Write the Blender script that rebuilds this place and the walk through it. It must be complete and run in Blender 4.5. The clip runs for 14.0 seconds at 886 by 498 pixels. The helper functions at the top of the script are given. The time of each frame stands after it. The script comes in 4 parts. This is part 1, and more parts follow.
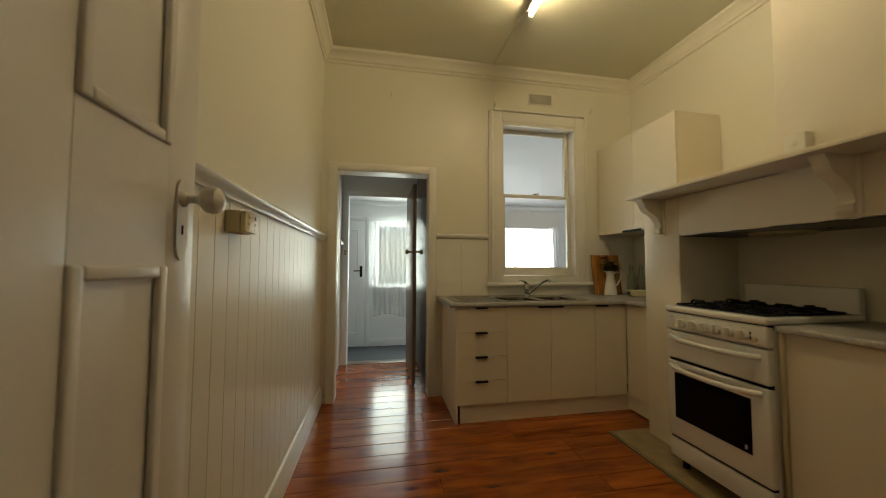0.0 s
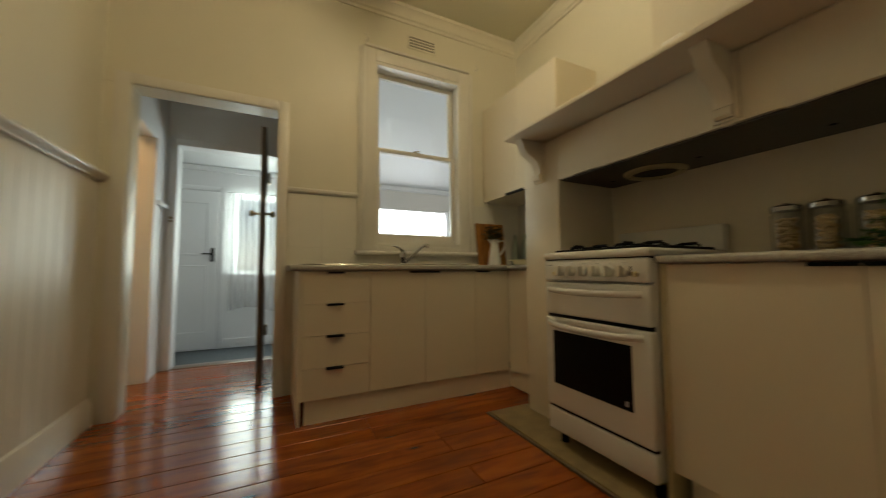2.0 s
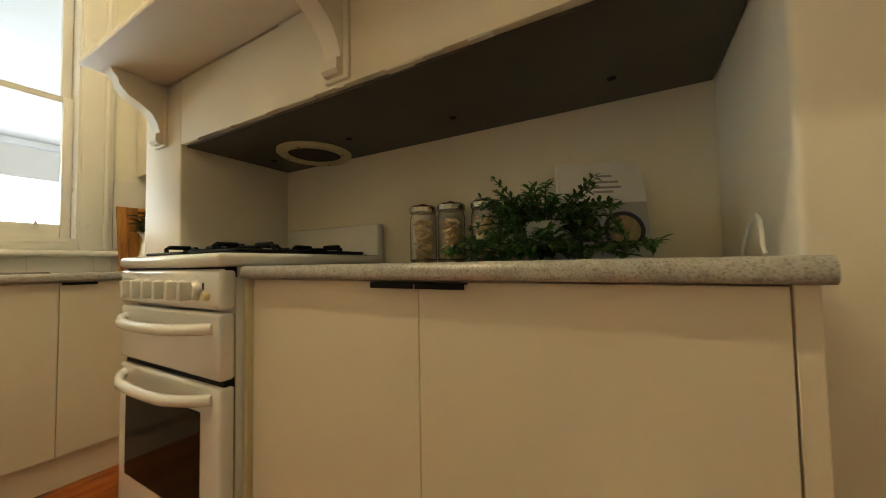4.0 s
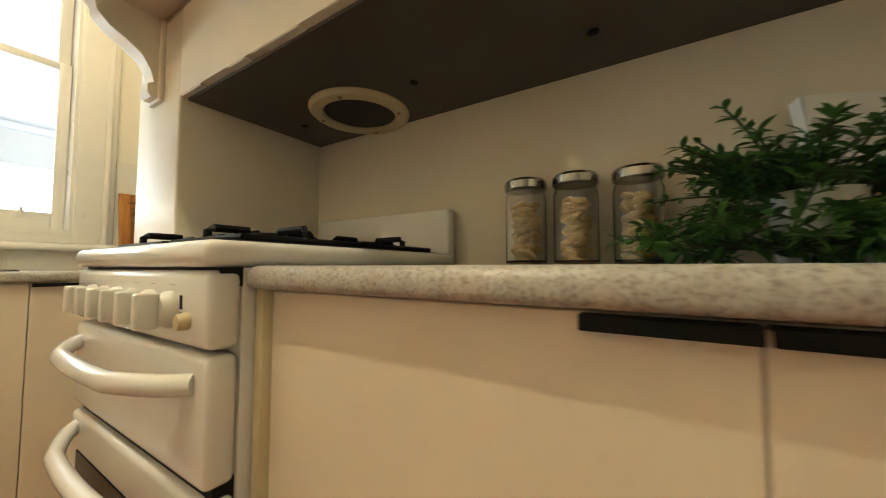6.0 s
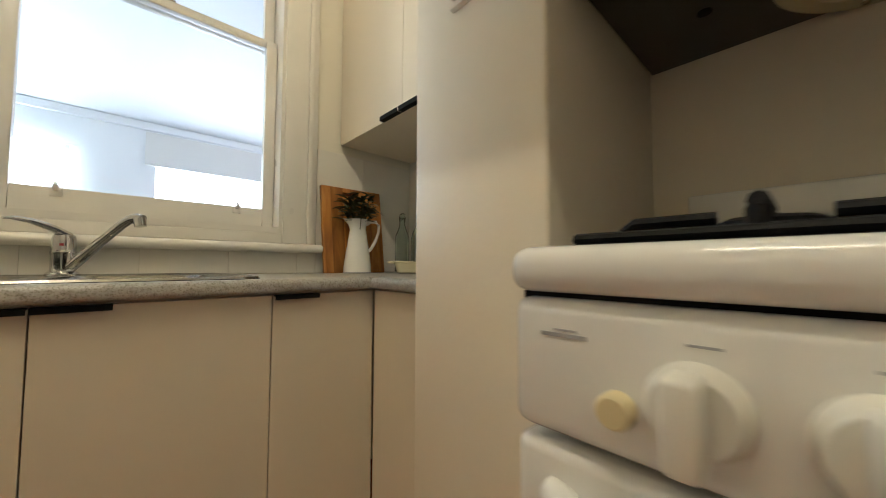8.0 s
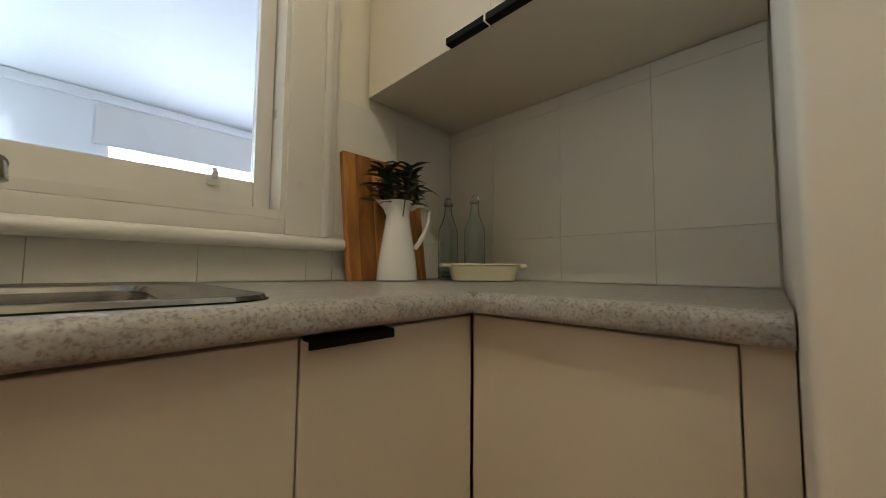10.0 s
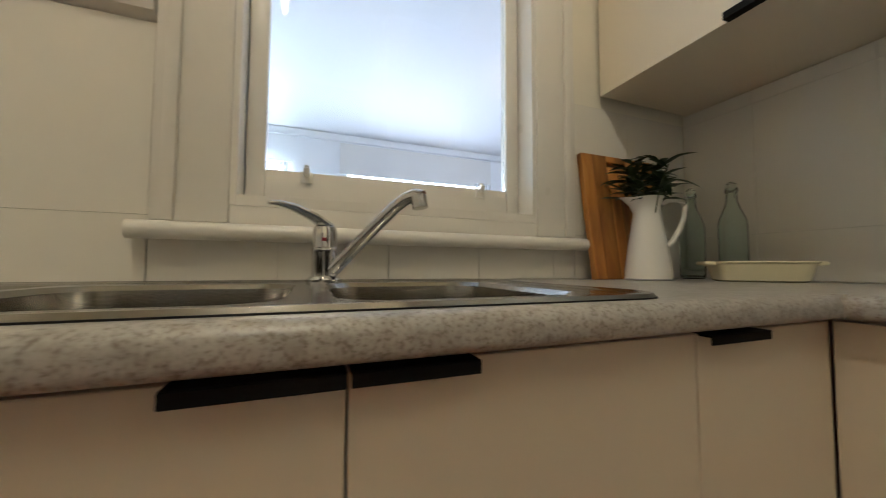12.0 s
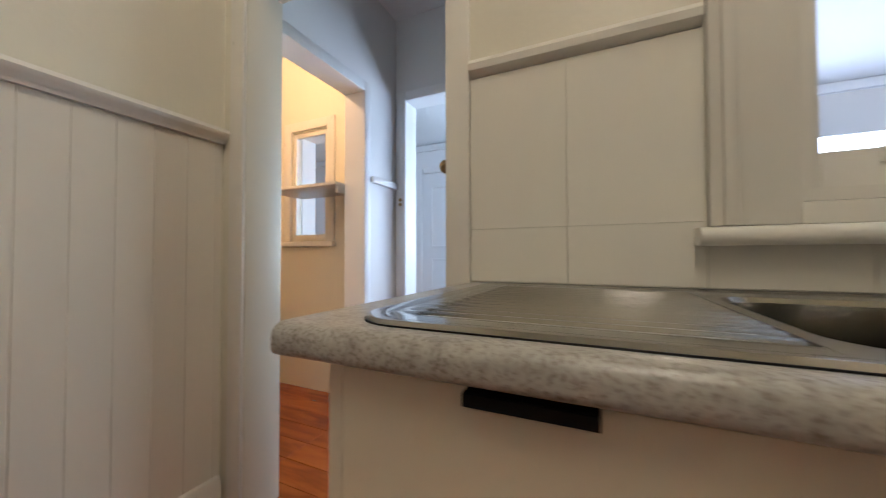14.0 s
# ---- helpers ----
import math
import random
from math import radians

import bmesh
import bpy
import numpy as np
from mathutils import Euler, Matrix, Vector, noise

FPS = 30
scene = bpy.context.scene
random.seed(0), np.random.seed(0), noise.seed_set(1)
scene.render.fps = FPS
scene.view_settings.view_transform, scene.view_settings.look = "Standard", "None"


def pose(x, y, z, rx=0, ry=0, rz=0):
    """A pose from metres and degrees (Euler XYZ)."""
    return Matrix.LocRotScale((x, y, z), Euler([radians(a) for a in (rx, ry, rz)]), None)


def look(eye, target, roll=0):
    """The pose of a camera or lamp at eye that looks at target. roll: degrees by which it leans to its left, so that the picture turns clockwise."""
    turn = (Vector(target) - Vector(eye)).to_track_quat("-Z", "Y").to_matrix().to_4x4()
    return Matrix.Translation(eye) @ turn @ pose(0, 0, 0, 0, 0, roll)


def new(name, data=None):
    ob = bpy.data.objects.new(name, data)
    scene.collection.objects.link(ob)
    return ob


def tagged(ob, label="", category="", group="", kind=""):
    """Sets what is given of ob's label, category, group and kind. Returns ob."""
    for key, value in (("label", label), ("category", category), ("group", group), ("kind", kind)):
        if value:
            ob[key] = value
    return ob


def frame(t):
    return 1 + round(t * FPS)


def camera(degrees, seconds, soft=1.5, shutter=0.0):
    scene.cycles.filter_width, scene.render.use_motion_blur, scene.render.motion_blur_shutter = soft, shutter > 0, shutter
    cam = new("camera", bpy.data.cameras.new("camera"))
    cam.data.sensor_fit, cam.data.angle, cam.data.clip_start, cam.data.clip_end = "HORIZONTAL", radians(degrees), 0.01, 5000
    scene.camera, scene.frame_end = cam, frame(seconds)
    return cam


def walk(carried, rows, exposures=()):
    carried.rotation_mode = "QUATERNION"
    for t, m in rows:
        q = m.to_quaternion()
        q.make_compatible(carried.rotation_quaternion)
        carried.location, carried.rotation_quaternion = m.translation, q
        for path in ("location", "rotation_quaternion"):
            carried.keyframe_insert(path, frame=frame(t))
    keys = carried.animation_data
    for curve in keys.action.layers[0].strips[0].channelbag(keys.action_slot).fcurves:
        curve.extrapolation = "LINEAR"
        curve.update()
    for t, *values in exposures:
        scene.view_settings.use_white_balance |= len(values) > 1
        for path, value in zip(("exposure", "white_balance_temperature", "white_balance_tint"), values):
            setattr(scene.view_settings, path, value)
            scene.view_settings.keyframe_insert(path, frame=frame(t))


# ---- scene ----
cam = camera(104.6, 14.0, soft=1.0, shutter=0.3)
PATH = [
    (0, (-0.051, -0.14, 1.191), (0.316, 1.824, 1.288), 0.2),
    (0.5, (-0.033, 0.055, 1.07), (0.289, 2.027, 1.157), 0.2),
    (1, (0.027, 0.157, 0.991), (0.358, 2.128, 1.076), 0.0),
    (1.5, (0.209, 0.26, 0.914), (0.596, 2.22, 1.013), 0.1),
    (2, (0.401, 0.299, 0.877), (1.281, 2.091, 0.998), -0.3),
    (2.5, (0.603, 0.273, 0.898), (2.075, 1.624, 0.982), -0.6),
    (3, (0.823, 0.294, 0.908), (2.503, 1.376, 0.991), -1.0),
    (3.5, (1.042, 0.251, 0.925), (2.789, 1.221, 1.008), -1.0),
    (6, (1.459, 0.657, 0.925), (3.153, 1.715, 1.03), -0.0),
    (6.5, (1.46, 0.838, 0.927), (3.046, 2.053, 1.031), 0.1),
    (7, (1.487, 1.066, 0.947), (2.93, 2.449, 1.033), -0.1),
    (7.5, (1.432, 1.285, 0.943), (2.823, 2.719, 1.023), -0.2),
    (8, (1.43, 1.502, 0.945), (2.785, 2.97, 1.041), 0.2),
    (10.5, (1.552, 2.103, 0.942), (2.994, 3.483, 1.069), 0.5),
    (11, (1.446, 2.125, 0.94), (2.769, 3.618, 1.082), 0.6),
    (11.5, (1.362, 2.141, 0.944), (2.396, 3.849, 1.057), 0.5),
    (12, (1.282, 2.15, 0.945), (1.995, 4.015, 1.049), 0.3),
    (12.5, (1.207, 2.152, 0.946), (1.535, 4.123, 1.046), 0.3),
    (13, (1.044, 2.141, 0.969), (0.992, 4.139, 1.034), 0.6),
    (13.5, (0.913, 2.113, 0.976), (0.497, 4.068, 1.025), 0.1),
    (14, (0.781, 2.15, 0.977), (-0.054, 3.967, 1.019), -0.1),
]
EXPOSURES = [(0, -0.97, 7500, 10), (1.5, -0.95, 7400, 10), (2.5, -0.8, 7100, 10), (3.5, -0.06, 7000, 10), (6, 0.84, 6400, 12), (7, 0.74, 6050, 14), (8, 0.2, 5850, 15), (10.5, -0.2, 5750, 17), (12.5, -0.02, 5700, 18), (13.5, 0.04, 5650, 20), (14, -0.08, 5450, 22)]
walk(cam, [(t, look(eye, target, roll)) for t, eye, target, roll in PATH], EXPOSURES)

# ---- world and light ----
world = bpy.data.worlds.new("world")
scene.world = world
world.use_nodes = True
wn = world.node_tree
sky = wn.nodes.new("ShaderNodeTexSky")
sky.sky_type = "NISHITA"
sky.sun_disc = False
sky.sun_elevation = radians(38)
sky.sun_rotation = radians(200)
wn.links.new(sky.outputs[0], wn.nodes["Background"].inputs[0])
wn.nodes["Background"].inputs[1].default_value = 0.12
sun = new("sun", bpy.data.lights.new("sun", "SUN"))
sun.data.energy, sun.data.angle, sun.data.color = 1.2, radians(12), (1, 0.97, 0.92)
sun.matrix_world = pose(0, 0, 8, 52, 0, 200)


def area(name, m, w, h, watts, color):
    ob = new(name, bpy.data.lights.new(name, "AREA"))
    ob.data.shape, ob.data.size, ob.data.size_y, ob.data.energy, ob.data.color = "RECTANGLE", w, h, watts, color
    ob.matrix_world = m
    return ob


DAY = (0.80, 0.90, 1.0)
# daylight in the two window openings of the sunroom
area("daylight", look((0.45, 5.66, 1.37), (0.45, 2, 1.6)), 1.1, 1.05, 84, (0.76, 0.93, 0.93))
area("daylight", look((2.35, 5.66, 1.35), (2.35, 2, 1.6)), 1.5, 1.1, 43, DAY)

# ---- materials ----
def mat(name, color, rough=0.5, metal=0.0, var=0.06, scale=6.0, fine=120.0, bump=0.02, coat=0.0, random_tone=0.0, stretch=(1, 1, 1)):
    m = bpy.data.materials.new(name)
    m.use_nodes = True
    nt = m.node_tree
    b = nt.nodes["Principled BSDF"]
    mp = nt.nodes.new("ShaderNodeMapping")
    mp.inputs["Scale"].default_value = stretch
    geo = nt.nodes.new("ShaderNodeNewGeometry")
    nt.links.new(geo.outputs["Position"], mp.inputs["Vector"])
    n1 = nt.nodes.new("ShaderNodeTexNoise")
    n1.inputs["Scale"].default_value, n1.inputs["Detail"].default_value = scale, 5
    n2 = nt.nodes.new("ShaderNodeTexNoise")
    n2.inputs["Scale"].default_value, n2.inputs["Detail"].default_value = fine, 3
    for n in (n1, n2):
        nt.links.new(mp.outputs[0], n.inputs["Vector"])
    mix = nt.nodes.new("ShaderNodeMix")
    mix.data_type = "RGBA"
    mix.inputs[6].default_value = (*[c * (1 - var) for c in color], 1)
    mix.inputs[7].default_value = (*[min(1, c * (1 + var)) for c in color], 1)
    nt.links.new(n1.outputs[0], mix.inputs[0])
    out = mix.outputs[2]
    if random_tone:
        oi = nt.nodes.new("ShaderNodeObjectInfo")
        hs = nt.nodes.new("ShaderNodeHueSaturation")
        mr = nt.nodes.new("ShaderNodeMapRange")
        mr.inputs[3].default_value, mr.inputs[4].default_value = 1 - random_tone, 1 + random_tone
        nt.links.new(oi.outputs["Random"], mr.inputs[0])
        nt.links.new(mr.outputs[0], hs.inputs["Value"])
        nt.links.new(out, hs.inputs["Color"])
        out = hs.outputs[0]
    nt.links.new(out, b.inputs["Base Color"])
    b.inputs["Metallic"].default_value = metal
    b.inputs["Coat Weight"].default_value = coat
    b.inputs["Coat Roughness"].default_value = 0.08
    rr = nt.nodes.new("ShaderNodeMapRange")
    rr.inputs[3].default_value, rr.inputs[4].default_value = max(0.02, rough * 0.8), min(1, rough * 1.2)
    nt.links.new(n1.outputs[0], rr.inputs[0])
    nt.links.new(rr.outputs[0], b.inputs["Roughness"])
    if bump:
        bp = nt.nodes.new("ShaderNodeBump")
        bp.inputs["Strength"].default_value, bp.inputs["Distance"].default_value = min(1, bump * 5), 0.002
        nt.links.new(n2.outputs[0], bp.inputs["Height"])
        nt.links.new(bp.outputs[0], b.inputs["Normal"])
    return m


def ramp(nt, fac, stops):
    r = nt.nodes.new("ShaderNodeValToRGB")
    e = r.color_ramp.elements
    while len(e) < len(stops):
        e.new(0.5)
    for el, (p, c) in zip(e, stops):
        el.position, el.color = p, (*c, 1)
    nt.links.new(fac, r.inputs[0])
    return r.outputs[0]


def wood(name, light, mid, dark, rough, along, coat=0.0, knots=True, tone=0.2):
    m = mat(name, mid, rough, random_tone=tone, coat=coat, bump=0.01)
    nt = m.node_tree
    hs = next(n for n in nt.nodes if n.bl_idname == "ShaderNodeHueSaturation")
    geo = nt.nodes.new("ShaderNodeNewGeometry")
    oi = nt.nodes.new("ShaderNodeObjectInfo")
    off = nt.nodes.new("ShaderNodeVectorMath")
    off.operation = "MULTIPLY_ADD"
    off.inputs[1].default_value = (1, 1, 1)
    sc = nt.nodes.new("ShaderNodeVectorMath")
    sc.operation = "SCALE"
    sc.inputs[0].default_value = (7.3, 3.1, 5.7)
    nt.links.new(oi.outputs["Random"], sc.inputs["Scale"])
    nt.links.new(geo.outputs["Position"], off.inputs[0])
    nt.links.new(sc.outputs[0], off.inputs[2])
    mp = nt.nodes.new("ShaderNodeMapping")
    mp.inputs["Scale"].default_value = along
    nt.links.new(off.outputs[0], mp.inputs[0])
    n = nt.nodes.new("ShaderNodeTexNoise")
    n.inputs["Scale"].default_value, n.inputs["Detail"].default_value, n.inputs["Distortion"].default_value = 5, 6, 0.6
    nt.links.new(mp.outputs[0], n.inputs["Vector"])
    col = ramp(nt, n.outputs[0], [(0.3, dark), (0.5, mid), (0.72, light)])
    if knots:
        v = nt.nodes.new("ShaderNodeTexVoronoi")
        v.inputs["Scale"].default_value = 4.2
        mk = nt.nodes.new("ShaderNodeMapping")
        mk.inputs["Scale"].default_value = (0.5, 1.3, 1)
        nt.links.new(off.outputs[0], mk.inputs[0])
        nt.links.new(mk.outputs[0], v.inputs["Vector"])
        k = ramp(nt, v.outputs["Distance"], [(0.05, (0.12, 0.08, 0.06)), (0.13, (1, 1, 1))])
        mu = nt.nodes.new("ShaderNodeMix")
        mu.data_type, mu.blend_type = "RGBA", "MULTIPLY"
        mu.inputs[0].default_value = 0.85
        nt.links.new(col, mu.inputs[6])
        nt.links.new(k, mu.inputs[7])
        col = mu.outputs[2]
    nt.links.new(col, hs.inputs["Color"])
    return m


def glass(name, color=(1, 1, 1), rough=0.0, ior=1.45):
    m = bpy.data.materials.new(name)
    m.use_nodes = True
    b = m.node_tree.nodes["Principled BSDF"]
    b.inputs["Base Color"].default_value = (*color, 1)
    b.inputs["Transmission Weight"].default_value = 1
    b.inputs["Roughness"].default_value = rough
    b.inputs["IOR"].default_value = ior
    return m


def glow(name, color, strength):
    m = bpy.data.materials.new(name)
    m.use_nodes = True
    b = m.node_tree.nodes["Principled BSDF"]
    b.inputs["Base Color"].default_value = (*color, 1)
    b.inputs["Emission Color"].default_value = (*color, 1)
    b.inputs["Emission Strength"].default_value = strength
    return m


WALL = mat("cream_wall_paint", (0.74, 0.70, 0.58), 0.42, var=0.03, scale=2.5, fine=60, bump=0.05)
GLOSSWALL = mat("cream_gloss_paint", (0.74, 0.70, 0.61), 0.4, var=0.03, scale=4, fine=40, bump=0.03)
CEIL = mat("cream_ceiling_paint", (0.70, 0.67, 0.52), 0.7, var=0.03, scale=2, fine=80, bump=0.03)
TRIM = mat("cream_trim_enamel", (0.75, 0.72, 0.65), 0.3, var=0.04, scale=9, fine=70, bump=0.04)
PLASTER = mat("uneven_painted_plaster", (0.74, 0.67, 0.54), 0.5, var=0.06, scale=5, fine=14, bump=0.32)
WHITEWALL = mat("white_wall_paint", (0.87, 0.88, 0.89), 0.5, var=0.03, scale=3, fine=80)
LAMINATE = mat("cream_laminate", (0.72, 0.64, 0.50), 0.38, var=0.02, scale=3, fine=200, bump=0.004)
ENAMEL = mat("white_cooker_enamel", (0.74, 0.73, 0.69), 0.16, var=0.02, scale=4, fine=90, bump=0.003, coat=0.3)
KNOBW = mat("white_knob_plastic", (0.72, 0.70, 0.62), 0.35, var=0.03)
YELLOWED = mat("yellowed_plastic", (0.66, 0.57, 0.33), 0.4, var=0.08, scale=30)
OLDCREAM = mat("aged_cream_paint", (0.60, 0.52, 0.32), 0.5, var=0.12, scale=14)
IRON = mat("black_cast_iron", (0.009, 0.009, 0.009), 0.55, var=0.2, scale=40, bump=0.05)
BLACK = mat("black_satin_metal", (0.008, 0.008, 0.008), 0.6, var=0.1, scale=20)
OVENGLASS = mat("black_oven_glass", (0.006, 0.006, 0.006), 0.06, var=0.1, bump=0)
STEEL = mat("brushed_stainless_steel", (0.36, 0.345, 0.315), 0.19, metal=1.0, var=0.06, scale=5, fine=300, bump=0.01)
CHROME = mat("chrome", (0.62, 0.62, 0.62), 0.07, metal=1.0, var=0.03, bump=0)
TILE = mat("white_glazed_tile", (0.74, 0.71, 0.63), 0.15, var=0.02, scale=4, bump=0.004, random_tone=0.02)
GROUT = mat("pale_grout", (0.66, 0.64, 0.58), 0.8, var=0.08, scale=30)
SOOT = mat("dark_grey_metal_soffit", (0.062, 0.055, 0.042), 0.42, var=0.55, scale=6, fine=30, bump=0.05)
HEARTH = mat("mottled_stone_hearth", (0.27, 0.205, 0.105), 0.35, var=0.5, scale=12, fine=60, bump=0.05)
CARPET = mat("grey_blue_carpet", (0.10, 0.115, 0.125), 0.95, var=0.2, scale=60, fine=500, bump=0.2)
# brown of door and timber; also the painted shade of the east lobby wall
DARKDOOR_AND_SHADE = mat("dark_brown_paint_and_wall_shade", (0.16, 0.115, 0.08), 0.4, var=0.15, scale=8)
DOORPAINT = mat("off_white_door_paint", (0.70, 0.66, 0.60), 0.35, var=0.04, scale=10, fine=60, bump=0.05)
BRASS = mat("dull_brass", (0.30, 0.22, 0.11), 0.35, metal=1.0, var=0.2, scale=30)
CERAMIC = mat("white_enamel_jug", (0.78, 0.76, 0.70), 0.2, var=0.02, coat=0.3, bump=0.003)
BUTTER = mat("pale_yellow_ceramic", (0.72, 0.66, 0.44), 0.22, var=0.03, coat=0.3, bump=0.003)
LEAF = mat("dark_green_leaf", (0.022, 0.052, 0.018), 0.4, var=0.4, scale=30, random_tone=0.3)
FERN = mat("bright_green_fern", (0.07, 0.20, 0.03), 0.55, var=0.45, scale=25, random_tone=0.3)
STEMM = mat("green_stem", (0.05, 0.07, 0.025), 0.6, var=0.2)
PASTA = mat("dried_pasta_and_biscuit", (0.72, 0.48, 0.20), 0.7, var=0.3, scale=40, fine=160, bump=0.2, random_tone=0.2)
PAPER = mat("white_book_cover", (0.80, 0.79, 0.77), 0.35, var=0.03)
PAGES = mat("book_pages", (0.55, 0.52, 0.45), 0.8, var=0.1, scale=200)
GREYINK = mat("grey_cover_ink", (0.34, 0.34, 0.35), 0.5)
BOWLINK = mat("dark_blue_bowl_print", (0.03, 0.03, 0.06), 0.4)
FOODINK = mat("mixed_food_print", (0.40, 0.30, 0.16), 0.5, var=0.6, scale=60)
CLOTH = mat("sheer_white_curtain", (0.85, 0.86, 0.86), 0.9, var=0.03, scale=40)
BLIND = mat("white_blind_cloth", (0.78, 0.76, 0.72), 0.8, var=0.03, scale=40)
RUST = mat("dark_metal_mesh", (0.03, 0.028, 0.025), 0.6, var=0.3, scale=60)
FLOORWOOD = wood("polished_pine_boards", (0.37, 0.092, 0.010), (0.285, 0.062, 0.006), (0.18, 0.034, 0.003), 0.18, (0.6, 3.2, 1), coat=0.2, tone=0.13)
BOARDWOOD = wood("acacia_chopping_board", (0.56, 0.27, 0.06), (0.42, 0.175, 0.034), (0.25, 0.09, 0.016), 0.42, (5, 5, 0.5), knots=False, tone=0.32)
PANE = glass("window_glass")
JARGLASS = glass("clear_jar_glass", (0.97, 0.98, 0.97))
GREENGLASS = glass("pale_green_bottle_glass", (0.90, 0.985, 0.95))
TUBE = glow("fluorescent_tube", (0.97, 0.84, 0.57), 148)
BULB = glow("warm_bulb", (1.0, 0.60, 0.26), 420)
SUNBULB = glow("warm_ceiling_lamp", (1.0, 0.80, 0.55), 60)
for sheer in (CLOTH,):
    b_ = sheer.node_tree.nodes["Principled BSDF"]
    b_.inputs["Transmission Weight"].default_value = 0.0
    b_.inputs["Alpha"].default_value = 0.55

for dull in (BLACK, IRON, OVENGLASS):
    dull.node_tree.nodes["Principled BSDF"].inputs["Specular IOR Level"].default_value = 0.12

# speckled grey laminate for the worktops
BENCH = mat("speckled_grey_benchtop", (0.36, 0.335, 0.29), 0.33, var=0.1, scale=10, bump=0.004)
nt_ = BENCH.node_tree
g_ = nt_.nodes.new("ShaderNodeNewGeometry")
v_ = nt_.nodes.new("ShaderNodeTexNoise")
v_.inputs["Scale"].default_value, v_.inputs["Detail"].default_value = 280, 3
w_ = nt_.nodes.new("ShaderNodeTexNoise")
w_.inputs["Scale"].default_value, w_.inputs["Detail"].default_value = 70, 4
nt_.links.new(g_.outputs["Position"], v_.inputs["Vector"])
nt_.links.new(g_.outputs["Position"], w_.inputs["Vector"])
c1 = ramp(nt_, v_.outputs[0], [(0.33, (0.25, 0.225, 0.19)), (0.46, (0.38, 0.36, 0.325)), (0.62, (0.43, 0.41, 0.375))])
c2 = ramp(nt_, w_.outputs[0], [(0.36, (0.82, 0.80, 0.775)), (0.56, (1, 1, 1))])
mx_ = nt_.nodes.new("ShaderNodeMix")
mx_.data_type, mx_.blend_type = "RGBA", "MULTIPLY"
mx_.inputs[0].default_value = 1
nt_.links.new(c1, mx_.inputs[6])
nt_.links.new(c2, mx_.inputs[7])
nt_.links.new(mx_.outputs[2], nt_.nodes["Principled BSDF"].inputs["Base Color"])


# ---- mesh helpers ----
def box(bm, x0, y0, z0, x1, y1, z1, bevel=0.0, seg=2):
    r = bmesh.ops.create_cube(bm, size=1)
    vs = r["verts"]
    bmesh.ops.transform(bm, verts=vs, matrix=Matrix.Translation(((x0 + x1) / 2, (y0 + y1) / 2, (z0 + z1) / 2)) @ Matrix.Diagonal((abs(x1 - x0), abs(y1 - y0), abs(z1 - z0), 1)))
    if bevel:
        es = list({e for v in vs for e in v.link_edges})
        bmesh.ops.bevel(bm, geom=es, offset=bevel, segments=seg, affect="EDGES", profile=0.5)
    return bm


def B(*a, **k):
    return box(bmesh.new(), *a, **k)


def lathe(bm, profile, n=32, m=Matrix()):
    """Turns (radius, height) pairs round z."""
    rings = []
    for r, z in profile:
        rings.append([bm.verts.new(m @ Vector((r * math.cos(2 * math.pi * i / n), r * math.sin(2 * math.pi * i / n), z))) for i in range(n)])
    for a, b in zip(rings, rings[1:]):
        for i in range(n):
            bm.faces.new((a[i], a[(i + 1) % n], b[(i + 1) % n], b[i]))
    for ring, flip in ((rings[0], True), (rings[-1], False)):
        if (ring[0].co - ring[n // 2].co).length > 1e-5:
            bm.faces.new(ring[::-1] if flip else ring)
    return bm


def rod(bm, pts, r, n=10, flat=1.0):
    """A round bar along points; r may be a list."""
    pts = [Vector(p) for p in pts]
    rs = r if isinstance(r, (list, tuple)) else [r] * len(pts)
    rings = []
    for i, p in enumerate(pts):
        d = (pts[min(i + 1, len(pts) - 1)] - pts[max(i - 1, 0)]).normalized()
        up = Vector((0, 0, 1)) if abs(d.z) < 0.95 else Vector((0, 1, 0))
        a = d.cross(up).normalized()
        c = a.cross(d).normalized()
        rings.append([bm.verts.new(p + rs[i] * (math.cos(2 * math.pi * k / n) * a + flat * math.sin(2 * math.pi * k / n) * c)) for k in range(n)])
    for a, b in zip(rings, rings[1:]):
        for k in range(n):
            bm.faces.new((a[k], a[(k + 1) % n], b[(k + 1) % n], b[k]))
    bm.faces.new(rings[0][::-1])
    bm.faces.new(rings[-1])
    return bm


def prism(bm, outline, m, depth):
    """An outline in the local x-z plane, extruded along local y by depth, posed by m."""
    a = [bm.verts.new(m @ Vector((x, 0, z))) for x, z in outline]
    b = [bm.verts.new(m @ Vector((x, depth, z))) for x, z in outline]
    n = len(outline)
    bm.faces.new(a)
    bm.faces.new(b[::-1])
    for i in range(n):
        bm.faces.new((a[i], b[i], b[(i + 1) % n], a[(i + 1) % n]))
    return bm


def arc(cx, cz, r, a0, a1, n=8, rz=None):
    rz = r if rz is None else rz
    return [(cx + r * math.cos(radians(a0 + (a1 - a0) * i / n)), cz + rz * math.sin(radians(a0 + (a1 - a0) * i / n))) for i in range(n + 1)]


def mesh_of(name, bm, material, smooth=35):
    bmesh.ops.recalc_face_normals(bm, faces=bm.faces)
    me = bpy.data.meshes.new(name)
    bm.to_mesh(me)
    bm.free()
    me.materials.append(material)
    if smooth:
        me.polygons.foreach_set("use_smooth", [True] * len(me.polygons))
        me.set_sharp_from_angle(angle=radians(smooth))
    return me


def part(name, bm, material, parent, label="", smooth=35):
    ob = new(name, mesh_of(name, bm, material, smooth))
    ob.parent = parent
    return tagged(ob, label)


